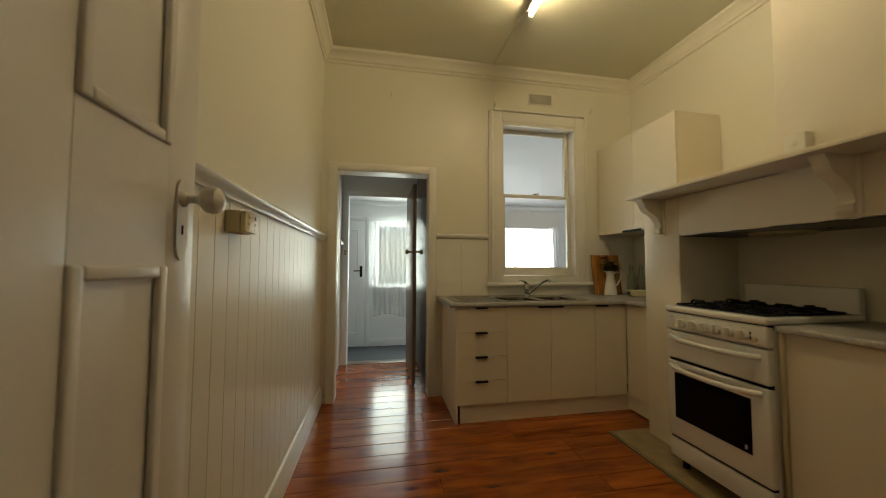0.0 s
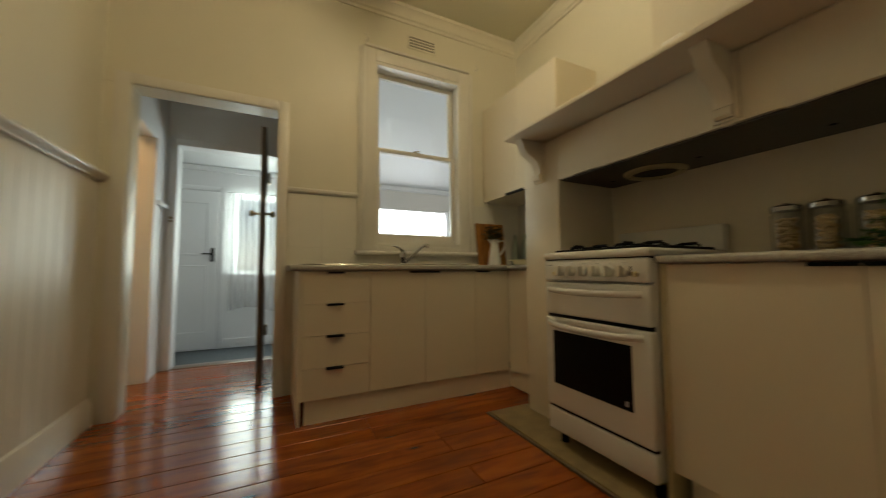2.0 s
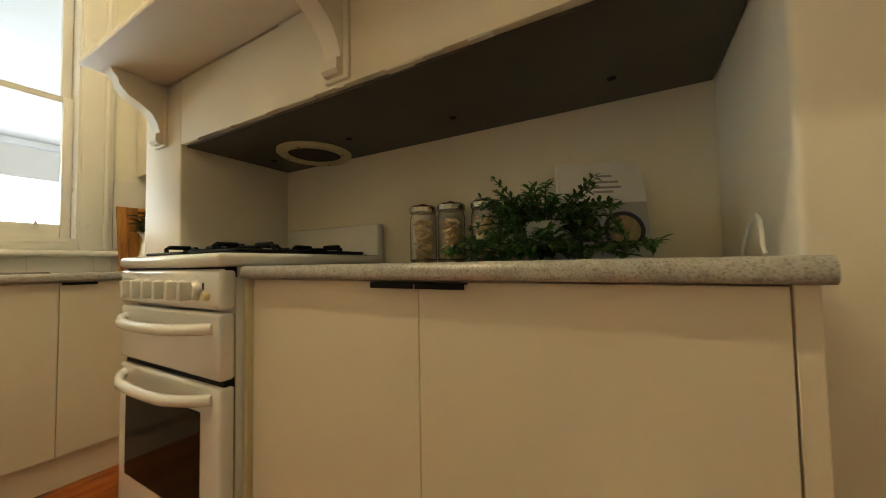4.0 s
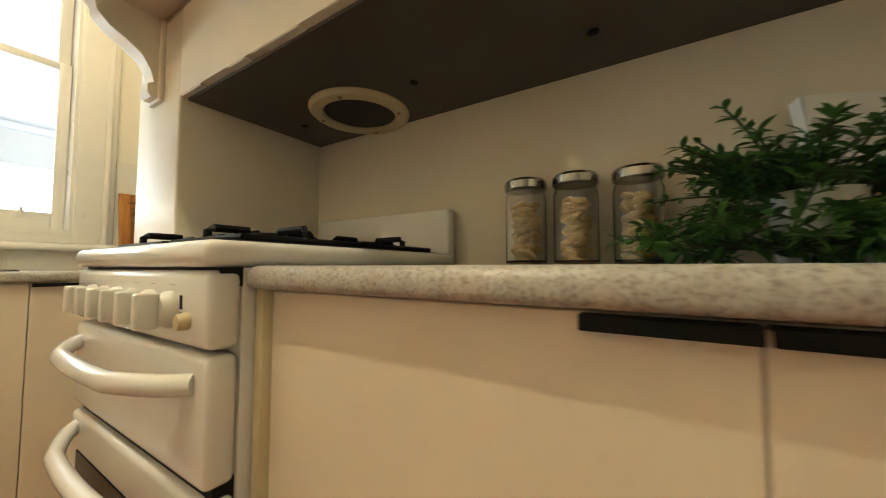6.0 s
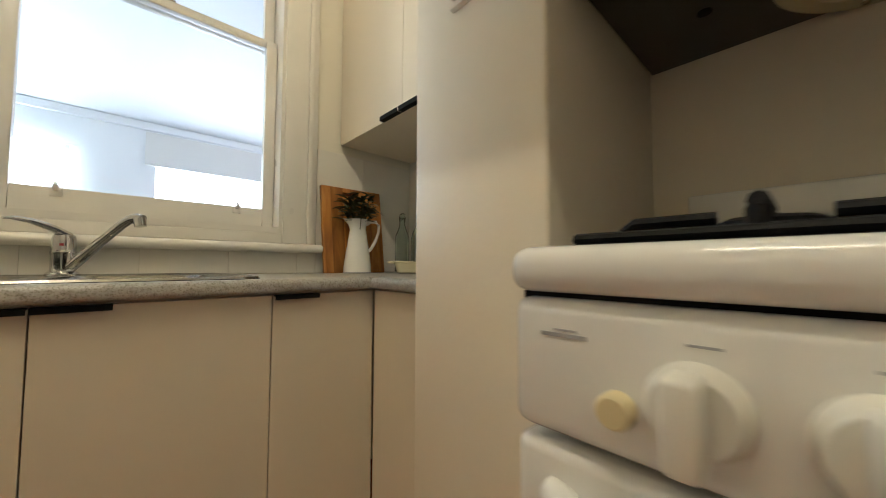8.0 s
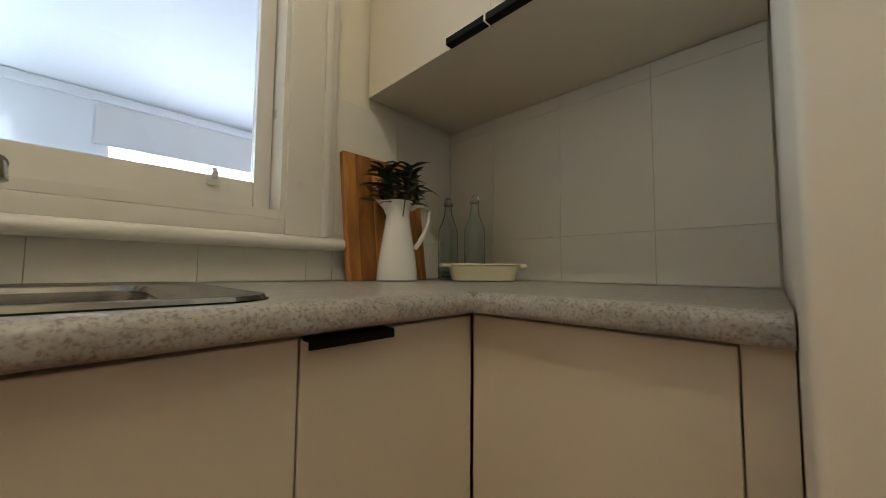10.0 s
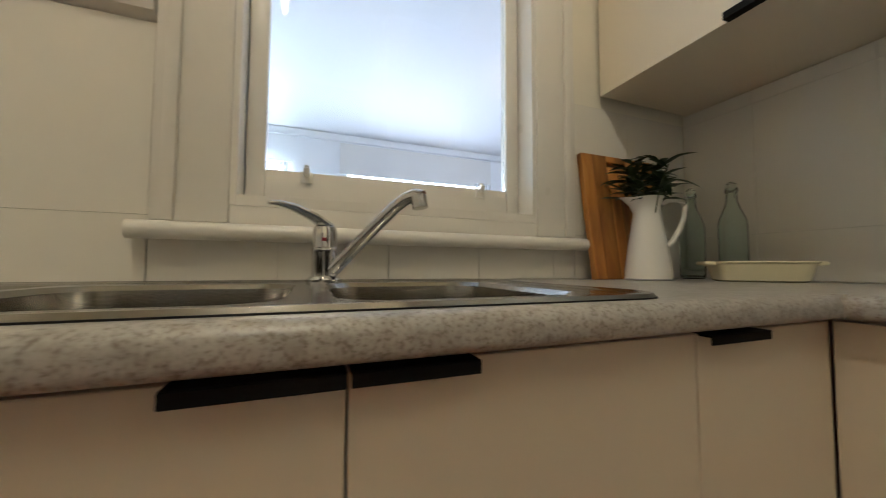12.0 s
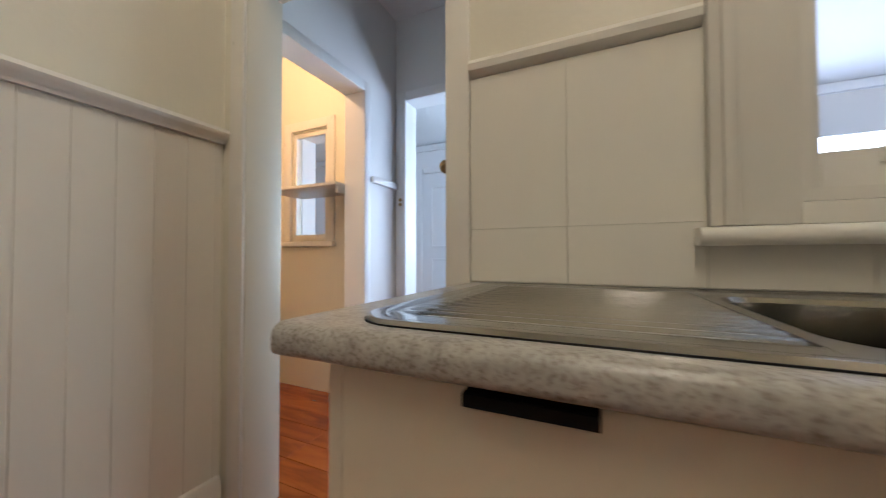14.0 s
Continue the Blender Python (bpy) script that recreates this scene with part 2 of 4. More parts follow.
def solid(name, bm, material, label, category, group="", kind="", smooth=35):
    return tagged(new(name, mesh_of(name, bm, material, smooth)), label, category, group, kind)


def thing(name, at, label, category, group="", kind=""):
    """An Empty at the thing's base. Its parts are modelled in world metres and stay there."""
    ob = new(name)
    ob.location = at
    return tagged(ob, label, category, group, kind)


def put(name, bm, material, parent, label="", smooth=35):
    """A part modelled in world metres under an Empty that stands at the thing's base."""
    bmesh.ops.translate(bm, verts=bm.verts, vec=-Vector(parent.location))
    return part(name, bm, material, parent, label, smooth)


def sub(name, bm, material, thing_, parent, label="", smooth=35):
    """A sub-part in world metres, under a part of thing_."""
    bmesh.ops.translate(bm, verts=bm.verts, vec=-Vector(thing_.location))
    return part(name, bm, material, parent, label, smooth)


def structure(name, bm, material, label, category, smooth=35):
    return solid(name, bm, material, label, category, kind="structure", smooth=smooth)

# ---- the setting: walls, floor, ceiling ----
XL, XR, YS, YN, ZC = -0.552, 2.56, -0.27, 3.0, 3.13

w = bmesh.new()
box(w, -0.7, 3.0, 2.04, 0.40, 3.16, ZC + 0.1)
box(w, -0.7, 3.0, -0.05, -0.42, 3.16, 2.04, 0.008)
box(w, 0.40, 3.0, -0.05, 1.09, 3.16, ZC + 0.1)
box(w, 1.09, 3.0, -0.05, 1.92, 3.16, 1.08)
box(w, 1.09, 3.0, 2.60, 1.92, 3.16, ZC + 0.1)
box(w, 1.92, 3.0, -0.05, 2.80, 3.16, ZC + 0.1)
structure("wall_north", w, WALL, "cream painted wall with a window and a doorway", "wall")
w = bmesh.new()
box(w, -0.70, -2.0, -0.05, XL, 3.0, ZC + 0.1)
structure("wall_west", w, WALL, "cream painted wall above a panelled dado", "wall")
w = bmesh.new()
box(w, XR, -2.0, -0.05, XR + 0.2, 3.0, ZC + 0.1)
structure("wall_east", w, WALL, "cream painted wall behind the chimney breast", "wall")
w = bmesh.new()
box(w, XL, YS - 0.16, -0.05, -0.44, YS, ZC + 0.1)
box(w, 0.50, YS - 0.16, -0.05, XR, YS, ZC + 0.1)
box(w, -0.44, YS - 0.16, 2.08, 0.50, YS, ZC + 0.1)
box(w, XL, -2.2, -0.05, XR, -2.0, ZC + 0.1)
structure("wall_south", w, WALL, "cream painted wall with the entry doorway", "wall")
c = bmesh.new()
box(c, -0.7, -2.2, ZC, XR + 0.2, 3.0, ZC + 0.12)
box(c, 1.01, YS, ZC - 0.008, 1.05, YN, ZC, 0.003, 1)
box(c, XL, 1.36, ZC - 0.008, XR, 1.40, ZC, 0.003, 1)
structure("ceiling", c, CEIL, "cream sheet ceiling with cover battens", "ceiling")

# chimney breast: a wide fireplace surround below, a narrower flue above
b = bmesh.new()
FX = 1.85
box(b, FX, 1.745, -0.02, XR, 2.04, 1.64, 0.007, 3)
box(b, FX, YS, -0.02, XR, 0.07, 1.64, 0.012, 3)
box(b, FX, 0.07, 1.392, 2.306, 1.745, 1.64)
box(b, 2.306, 0.07, -0.02, XR, 1.745, 1.64)
box(b, FX, YS, 1.64, XR, 1.18, ZC, 0.01)
structure("chimney_breast", b, PLASTER, "cream painted chimney breast with a wide cooking recess", "wall")
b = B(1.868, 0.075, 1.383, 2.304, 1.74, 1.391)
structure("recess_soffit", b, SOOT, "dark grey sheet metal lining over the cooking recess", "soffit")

# cornice
def cornice(bm, m, length):
    prism(bm, [(0, 0), (0.012, 0), (0.016, 0.02), (0.03, 0.03), (0.034, 0.05), (0.062, 0.085), (0.075, 0.092), (0.08, 0.115), (0, 0.115)], m, length)

k = bmesh.new()
cornice(k, Matrix.Translation((XL, YN, ZC - 0.115)) @ pose(0, 0, 0, 0, 0, -90), XR - XL)
structure("cornice_north", k, WALL, "cream moulded plaster cornice", "cornice")
k = bmesh.new()
cornice(k, Matrix.Translation((XL, YS, ZC - 0.115)), YN - YS - 0.005)
structure("cornice_west", k, WALL, "cream moulded plaster cornice", "cornice")
k = bmesh.new()
cornice(k, Matrix.Translation((XR, YN - 0.005, ZC - 0.115)) @ pose(0, 0, 0, 0, 0, 180), YN - 1.19)
structure("cornice_east", k, WALL, "cream moulded plaster cornice", "cornice")

# floors
f = B(-3, -3, -0.2, 4, 4.16, -0.03)
structure("floor", f, mat("dark_floor_gap", (0.03, 0.015, 0.008), 0.9), "dark gaps under polished pine floor boards", "floor")
FLOOR = bpy.data.objects["floor"]
f = B(-3, 4.16, -0.4, 5, 5.95, -0.14)
box(f, 0.56, 3.18, -0.03, 5, 4.1595, -0.012)
structure("sunroom_floor", f, CARPET, "grey blue carpet on the sunroom floor", "floor")
f = B(1.60, 0.02, -0.02, XR, 2.10, 0.012, 0.004)
structure("hearth", f, HEARTH, "worn mottled stone hearth slab let into the boards", "hearth")
f = B(1.585, 0.0, -0.02, 1.60, 2.115, 0.006)
box(f, 1.60, 2.10, -0.02, 1.86, 2.115, 0.006)
structure("hearth_border", f, DARKDOOR_AND_SHADE, "dark timber border round the hearth", "trim")

# left wall: skirting and dado rail
def skirting(bm, x, y0, y1, side=1):
    prism(bm, [(0, 0), (0.02 * side, 0), (0.02 * side, 0.125), (0.012 * side, 0.15), (0, 0.155)], Matrix.Translation((x, y0, 0)), y1 - y0)

WX = XL + 0.012
k = bmesh.new()
skirting(k, WX + 0.001, YS, 2.985)
structure("baseboard", k, TRIM, "cream painted timber skirting board", "skirting")
k = bmesh.new()
prism(k, [(0, 0), (0.014, 0), (0.02, 0.014), (0.034, 0.024), (0.04, 0.038), (0.035, 0.052), (0.012, 0.058), (0, 0.06)], Matrix.Translation((WX + 0.001, YS, 1.407)), 2.99 - YS)
structure("dado_rail", k, TRIM, "cream painted timber dado rail", "trim")

# door casing on the north wall
k = bmesh.new()
box(k, 0.403, 2.988, 0, 0.472, 3.0, 2.11, 0.004)
box(k, -0.50, 2.988, 0, -0.423, 3.0, 2.11, 0.004)
box(k, -0.4225, 2.988, 2.043, 0.4025, 3.0, 2.11, 0.004)
structure("door_casing", k, TRIM, "flat cream casing round the doorway", "trim")

# dado over the splash panel beside the window
k = bmesh.new()
prism(k, [(0, 0), (0.012, 0.004), (0.024, 0.014), (0.027, 0.03), (0.02, 0.042), (0, 0.046)], Matrix.Translation((0.474, 2.9995, 1.443)) @ pose(0, 0, 0, 0, 0, -90), 0.50)
structure("dado_rail_north", k, TRIM, "short cream dado rail over the splash panel", "trim")

# ---- kitchen window ----
win = thing("window_1", (1.505, 3.0, 1.04), "tall cream timber double-hung window over the sink", "window", kind="structure")
a = bmesh.new()
for x0, x1 in ((0.978, 1.115), (1.895, 2.035)):
    box(a, x0, 2.978, 1.034, x1, 3.0, 2.70, 0.005)
    xm = x0 + 0.02 if x0 < 1.5 else x1 - 0.045
    box(a, xm, 2.966, 1.034, xm + 0.025, 2.979, 2.70, 0.005)
put("architrave", a, TRIM, win)
a = bmesh.new()
box(a, 1.1155, 2.978, 2.60, 1.8945, 3.0, 2.70, 0.004)
box(a, 1.02, 2.958, 2.70, 1.99, 3.0, 2.722, 0.006)
put("head", a, TRIM, win)
s = bmesh.new()
prism(s, [(0, 0), (0.03, -0.002)] + arc(0.04, 0.015, 0.018, -90, 90, 6) + [(0, 0.034)], Matrix.Translation((0.955, 2.9995, 0.999)) @ pose(0, 0, 0, 0, 0, -90), 1.10)
put("window_sill", s, TRIM, win)
f = bmesh.new()
box(f, 1.0905, 2.985, 1.075, 1.128, 3.155, 2.60)
box(f, 1.882, 2.985, 1.075, 1.9195, 3.155, 2.60)
box(f, 1.1285, 2.985, 2.572, 1.8815, 3.155, 2.60)
box(f, 1.1285, 2.985, 1.075, 1.8815, 3.155, 1.098)
box(f, 1.1155, 2.983, 1.034, 1.8945, 2.9995, 1.0745, 0.003)
put("window_frame", f, TRIM, win)


def sash(name, y, z0, z1, bottom, top):
    fr = bmesh.new()
    box(fr, 1.13, y - 0.018, z0, 1.172, y + 0.018, z1, 0.003)
    box(fr, 1.838, y - 0.018, z0, 1.88, y + 0.018, z1, 0.003)
    box(fr, 1.1725, y - 0.017, z0, 1.8375, y + 0.017, z0 + bottom, 0.003)
    box(fr, 1.1725, y - 0.017, z1 - top, 1.8375, y + 0.017, z1, 0.003)
    ob = put(name, fr, TRIM, win)
    pane = sub("pane", B(1.1725, y - 0.002, z0 + bottom, 1.8375, y + 0.002, z1 - top), PANE, win, ob)
    pane.visible_shadow = False
    return ob


lower = sash("lower_sash", 3.075, 1.100, 1.905, 0.078, 0.035)
upper = sash("upper_sash", 3.118, 1.875, 2.57, 0.035, 0.04)
for x in (1.265, 1.745):
    s = bmesh.new()
    rod(s, [(x, 3.056, 1.17), (x, 3.040, 1.172), (x, 3.036, 1.182), (x, 3.045, 1.19)], 0.007, 8, 0.7)
    box(s, x - 0.014, 3.052, 1.150, x + 0.014, 3.058, 1.178, 0.002)
    sub("sash_lift", s, TRIM, win, lower)
s = bmesh.new()
box(s, 1.47, 3.06, 1.905, 1.53, 3.09, 1.911, 0.002)
rod(s, [(1.48, 3.07, 1.915), (1.51, 3.06, 1.918), (1.53, 3.05, 1.918)], 0.005, 8)
sub("sash_lock", s, BRASS, win, lower)

# air vent above the window
v = thing("wall_vent", (1.53, 3.0, 2.80), "cream plaster wall vent with square holes", "vent")
put("frame", B(1.395, 2.994, 2.80, 1.665, 3.0, 2.925, 0.003), WALL, v)
# no real openings: dark squares on the face paint the shade inside each hole
h = bmesh.new()
for i in range(9):
    for j in range(4):
        x, z = 1.415 + i * 0.0265, 2.818 + j * 0.0255
        box(h, x, 2.9925, z, x + 0.0155, 2.9938, z + 0.0155)
put("hole", h, mat("vent_hole_shade", (0.04, 0.03, 0.02), 0.9), v)

for x, z in ((1.045, 2.765), (2.085, 2.775)):
    c = bmesh.new()
    rod(c, [(x, 2.999, z), (x, 2.96, z), (x - 0.02, 2.945, z + 0.005), (x - 0.028, 2.955, z + 0.022)], 0.005, 8)
    lathe(c, [(0.014, 0), (0.012, 0.005), (0, 0.006)], 12, Matrix.Translation((x, 2.999, z)) @ pose(0, 0, 0, 90))
    solid("curtain_hook", c, TRIM, "cream painted metal curtain hook on the wall", "hook", group="hooks over the window")
c = bmesh.new()
rod(c, [(0.045, 3.0, 2.765), (0.045, 2.97, 2.765), (0.045, 2.962, 2.778)], 0.004, 8)
solid("picture_hook", c, TRIM, "small painted hook high on the wall", "hook")

# ---- fluorescent light ----
l = thing("ceiling_light", (1.03, 1.55, ZC - 0.008), "white batten ceiling light with a lit bare tube", "ceiling light")
put("batten", B(1.0, 0.95, ZC - 0.055, 1.06, 2.17, ZC - 0.009, 0.006), ENAMEL, l)
for y in (0.965, 2.15):
    put("lamp_holder", B(1.012, y - 0.012, ZC - 0.105, 1.048, y + 0.012, ZC - 0.05, 0.005), KNOBW, l)
put("tube", rod(bmesh.new(), [(1.03, 0.978, ZC - 0.085), (1.03, 2.137, ZC - 0.085)], 0.016, 16), TUBE, l)

# ---- lobby behind the doorway ----
w = bmesh.new()
box(w, -0.64, 3.16, -0.05, -0.50, 3.20, 2.75)
box(w, -0.64, 3.80, -0.05, -0.50, 4.16, 2.75)
box(w, -0.64, 3.20, 1.97, -0.50, 3.80, 2.75)
structure("lobby_wall_west", w, WHITEWALL, "white lobby wall with an opening to the pantry", "wall")
# this wall lies in shadow; the dark brown colour stands for that shade
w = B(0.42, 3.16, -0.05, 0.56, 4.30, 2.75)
structure("lobby_wall_east", w, DARKDOOR_AND_SHADE, "lobby wall behind the open door, its shadow put into a dark brown colour", "wall")
w = bmesh.new()
box(w, -1.8, 4.16, -0.2, -1.38, 4.30, 3.0)
box(w, -1.02, 4.16, -0.2, -0.42, 4.30, 3.0)
box(w, -1.38, 4.16, -0.2, -1.02, 4.30, 1.10)
box(w, -1.38, 4.16, 1.92, -1.02, 4.30, 3.0)
box(w, -0.42, 4.16, 2.04, 0.42, 4.30, 3.0)
structure("lobby_wall_north", w, WHITEWALL, "white wall with a doorway to the sunroom", "wall")
structure("lobby_ceiling", B(-1.8, 3.16, 2.62, 0.42, 4.16, 2.72), WHITEWALL, "grey white lobby ceiling", "ceiling")
k = bmesh.new()
box(k, -0.49, 4.146, 0, -0.42, 4.16, 2.10, 0.003)
box(k, -0.4195, 4.146, 2.04, 0.36, 4.16, 2.10, 0.003)
structure("lobby_casing", k, WHITEWALL, "white casing round the sunroom doorway", "trim")
k = B(-0.42, 4.155, -0.14, 0.42, 4.30, 0.004, 0.003)
structure("threshold", k, DARKDOOR_AND_SHADE, "worn dark timber threshold", "trim")
k = bmesh.new()
box(k, -0.502, 3.12 + 0.045, 0, -0.488, 3.20, 2.03, 0.003)
box(k, -0.502, 3.80, 0, -0.488, 3.86, 2.03, 0.003)
box(k, -0.502, 3.2005, 1.97, -0.488, 3.7995, 2.03, 0.003)
structure("pantry_casing", k, WHITEWALL, "white casing round the pantry opening", "trim")
k = bmesh.new()
box(k, -0.50, 3.865, 1.43, -0.472, 4.145, 1.47, 0.006)
structure("lobby_rail", k, WHITEWALL, "short white rail on the lobby wall", "trim")

d = thing("door_1", (0.31, 4.15, 0.01), "dark-edged lobby door standing open at a right angle", "door", kind="structure")
leaf = put("leaf", B(0.285, 3.31, 0.012, 0.320, 4.14, 2.02, 0.003), DARKDOOR_AND_SHADE, d)
k = bmesh.new()
for s_ in (-1, 1):
    x = 0.3025 + s_ * 0.0175
    lathe(k, [(0.024, 0), (0.022, 0.004), (0.008, 0.008), (0.008, 0.035), (0.024, 0.045), (0.027, 0.06), (0.02, 0.072), (0, 0.075)], 16, Matrix.Translation((x, 3.375, 1.33)) @ pose(0, 0, 0, 0, 90 * s_))
sub("door_knob", k, BRASS, d, leaf, "dark brass knob")
for z in (0.25, 1.75):
    put("hinge", B(0.32, 4.10, z, 0.345, 4.15, z + 0.1, 0.002), BRASS, d)
k = bmesh.new()
for i in range(2):
    lathe(k, [(0.012, 0), (0.012, 0.006), (0, 0.008)], 12, Matrix.Translation((-0.455, 4.146, 1.33 + 0.03 * i)) @ pose(0, 0, 0, 90))
solid("strike_plate", k, BRASS, "small brass catch on the white casing", "catch")

# ---- pantry seen through the lobby ----
w = bmesh.new()
box(w, -1.9, 2.4, -0.05, -1.8, 4.3, 2.75)
box(w, -1.8, 2.4, -0.05, -0.70, 2.5, 2.75)
structure("pantry_wall", w, WALL, "warm cream pantry walls", "wall")
w = bmesh.new()
box(w, -1.8, 4.06, -0.05, -1.38, 4.155, 2.62)
box(w, -1.02, 4.06, -0.05, -0.64, 4.155, 2.62)
box(w, -1.38, 4.06, -0.05, -1.02, 4.155, 1.10)
box(w, -1.38, 4.06, 1.92, -1.02, 4.155, 2.62)
structure("pantry_wall_north", w, WALL, "cream pantry wall with a small window", "wall")
structure("pantry_ceiling", B(-1.8, 2.4, 2.62, -0.64, 3.16, 2.72), WALL, "cream pantry ceiling", "ceiling")
pw = thing("window_2", (-1.2, 4.06, 1.08), "small cream timber pantry window", "window", kind="structure")
k = bmesh.new()
box(k, -1.45, 4.045, 1.09, -1.38, 4.06, 2.0, 0.003)
box(k, -1.02, 4.045, 1.09, -0.95, 4.06, 2.0, 0.003)
box(k, -1.3795, 4.045, 1.93, -1.0205, 4.06, 2.0, 0.003)
put("architrave", k, TRIM, pw)
put("window_sill", B(-1.47, 4.02, 1.05, -0.94, 4.06, 1.088, 0.006), TRIM, pw)
k = bmesh.new()
box(k, -1.38, 4.07, 1.10, -1.345, 4.10, 1.92, 0.003)
box(k, -1.055, 4.07, 1.10, -1.02, 4.10, 1.92, 0.003)
for z in (1.10, 1.47, 1.885):
    box(k, -1.345, 4.07, z, -1.055, 4.10, z + 0.04, 0.003)
sashp = put("sash", k, TRIM, pw)
for z0, z1 in ((1.14, 1.47), (1.51, 1.885)):
    p_ = sub("pane", B(-1.345, 4.083, z0, -1.055, 4.087, z1), PANE, pw, sashp)
    p_.visible_shadow = False
sh = thing("pantry_shelf", (-0.85, 4.06, 1.40), "cream painted shelf on a wooden cleat", "shelf")
put("board", B(-1.25, 3.72, 1.405, -0.645, 4.0445, 1.425, 0.003), TRIM, sh)
put("cleat", B(-0.66, 3.74, 1.36, -0.642, 4.04, 1.404, 0.003), TRIM, sh)
pv = thing("pantry_vent", (-0.8, 4.06, 2.3), "cream plaster vent high on the pantry wall", "vent")
put("frame", B(-1.05, 4.05, 2.28, -0.80, 4.06, 2.40, 0.003), TRIM, pv)
for i in range(4):
    put("slat", B(-1.03, 4.045, 2.295 + i * 0.025, -0.82, 4.0505, 2.306 + i * 0.025, 0.001), OLDCREAM, pv)
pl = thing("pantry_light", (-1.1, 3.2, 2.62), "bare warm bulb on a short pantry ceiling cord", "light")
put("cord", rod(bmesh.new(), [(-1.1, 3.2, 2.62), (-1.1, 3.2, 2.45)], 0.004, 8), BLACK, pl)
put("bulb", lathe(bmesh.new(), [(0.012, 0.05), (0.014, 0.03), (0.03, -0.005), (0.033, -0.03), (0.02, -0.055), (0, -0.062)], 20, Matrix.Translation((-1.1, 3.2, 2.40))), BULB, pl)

# ---- sunroom ----
Y5 = 5.70
w = bmesh.new()
box(w, -3, Y5, -0.2, -0.10, Y5 + 0.1, 2.35)
box(w, -0.10, Y5, -0.2, 1.00, Y5 + 0.1, 0.84)
box(w, -0.10, Y5, 1.90, 3.15, Y5 + 0.1, 2.35)
box(w, 1.00, Y5, -0.2, 1.60, Y5 + 0.1, 1.90)
box(w, 1.60, Y5, -0.2, 3.15, Y5 + 0.1, 0.80)
box(w, 3.15, Y5, -0.2, 4.6, Y5 + 0.1, 2.35)
structure("sunroom_wall_north", w, WHITEWALL, "white sunroom wall with two windows", "wall")
structure("sunroom_wall_east", B(4.5, 3.16, -0.2, 4.6, Y5, 3.2), WHITEWALL, "white sunroom end wall", "wall")
structure("sunroom_wall_west", B(-3.0, 4.3, -0.2, -2.9, Y5, 3.2), WHITEWALL, "white sunroom end wall", "wall")
w = bmesh.new()
box(w, 0.56, 3.1605, -0.2, 1.09, 3.18, 3.0)
box(w, 1.92, 3.1605, -0.2, 4.5, 3.18, 3.0)
box(w, 1.09, 3.1605, -0.2, 1.92, 3.18, 1.075)
box(w, 1.09, 3.1605, 2.60, 1.92, 3.18, 3.0)
structure("sunroom_wall_south", w, WHITEWALL, "white lining on the sunroom side", "wall")
c = bmesh.new()
prism(c, [(3.16, 2.98), (Y5 + 0.1, 2.24), (Y5 + 0.1, 2.36), (3.16, 3.1)], Matrix.Translation((-3, 0, 0)) @ Matrix(((0, 1, 0, 0), (1, 0, 0, 0), (0, 0, 1, 0), (0, 0, 0, 1))), 7.6)
structure("sunroom_ceiling", c, WHITEWALL, "white sloping sunroom ceiling", "ceiling")
k = bmesh.new()
box(k, -0.20, Y5 - 0.015, -0.14, 4.5, Y5, -0.02, 0.003)
structure("sunroom_baseboard", k, WHITEWALL, "white sunroom skirting board", "skirting")
k = bmesh.new()
box(k, -2.9, Y5 - 0.03, 2.20, 4.5, Y5, 2.27, 0.006)
structure("sunroom_cornice", k, WHITEWALL, "white sunroom ceiling trim", "trim")


def sun_window(name, x0, x1, z0, z1):
    o = thing(name, ((x0 + x1) / 2, Y5, z0), "white timber sunroom window with bright daylight outside", "window", kind="structure")
    k = bmesh.new()
    box(k, x0, Y5 + 0.02, z0, x0 + 0.04, Y5 + 0.07, z1, 0.003)
    box(k, x1 - 0.04, Y5 + 0.02, z0, x1, Y5 + 0.07, z1, 0.003)
    box(k, x0 + 0.04, Y5 + 0.02, z0, x1 - 0.04, Y5 + 0.07, z0 + 0.04, 0.003)
    box(k, x0 + 0.04, Y5 + 0.02, z1 - 0.04, x1 - 0.04, Y5 + 0.07, z1, 0.003)
    xm = (x0 + x1) / 2
    box(k, xm - 0.015, Y5 + 0.02, z0 + 0.04, xm + 0.015, Y5 + 0.07, z1 - 0.04, 0.003)
    fr = put("window_frame", k, WHITEWALL, o)
    put("window_sill", B(x0 - 0.05, Y5 - 0.03, z0 - 0.03, x1 + 0.05, Y5 + 0.02, z0 - 0.001, 0.004), WHITEWALL, o)
    for a_, b_ in ((x0 + 0.04, xm - 0.015), (xm + 0.015, x1 - 0.04)):
        p = sub("pane", B(a_, Y5 + 0.045, z0 + 0.04, b_, Y5 + 0.049, z1 - 0.04), PANE, o, fr)
        p.visible_shadow = False


sun_window("window_3", -0.10, 1.00, 0.84, 1.90)
sun_window("window_4", 1.60, 3.15, 0.80, 1.90)


def folds(bm, x0, x1, z0, z1, y, depth, waves, spread=0.0):
    n = 120
    top = [bm.verts.new((x0 + (x1 - x0) * i / n, y + depth * math.sin(waves * 2 * math.pi * i / n), z1)) for i in range(n + 1)]
    bot = [bm.verts.new((x0 + (x1 - x0) * i / n + spread * math.sin(5 * i / n), y + 1.5 * depth * math.sin(waves * 2 * math.pi * i / n + 0.4), z0 + 0.04 * math.sin(9 * i / n))) for i in range(n + 1)]
    for i in range(n):
        bm.faces.new((top[i], top[i + 1], bot[i + 1], bot[i]))
    return bm


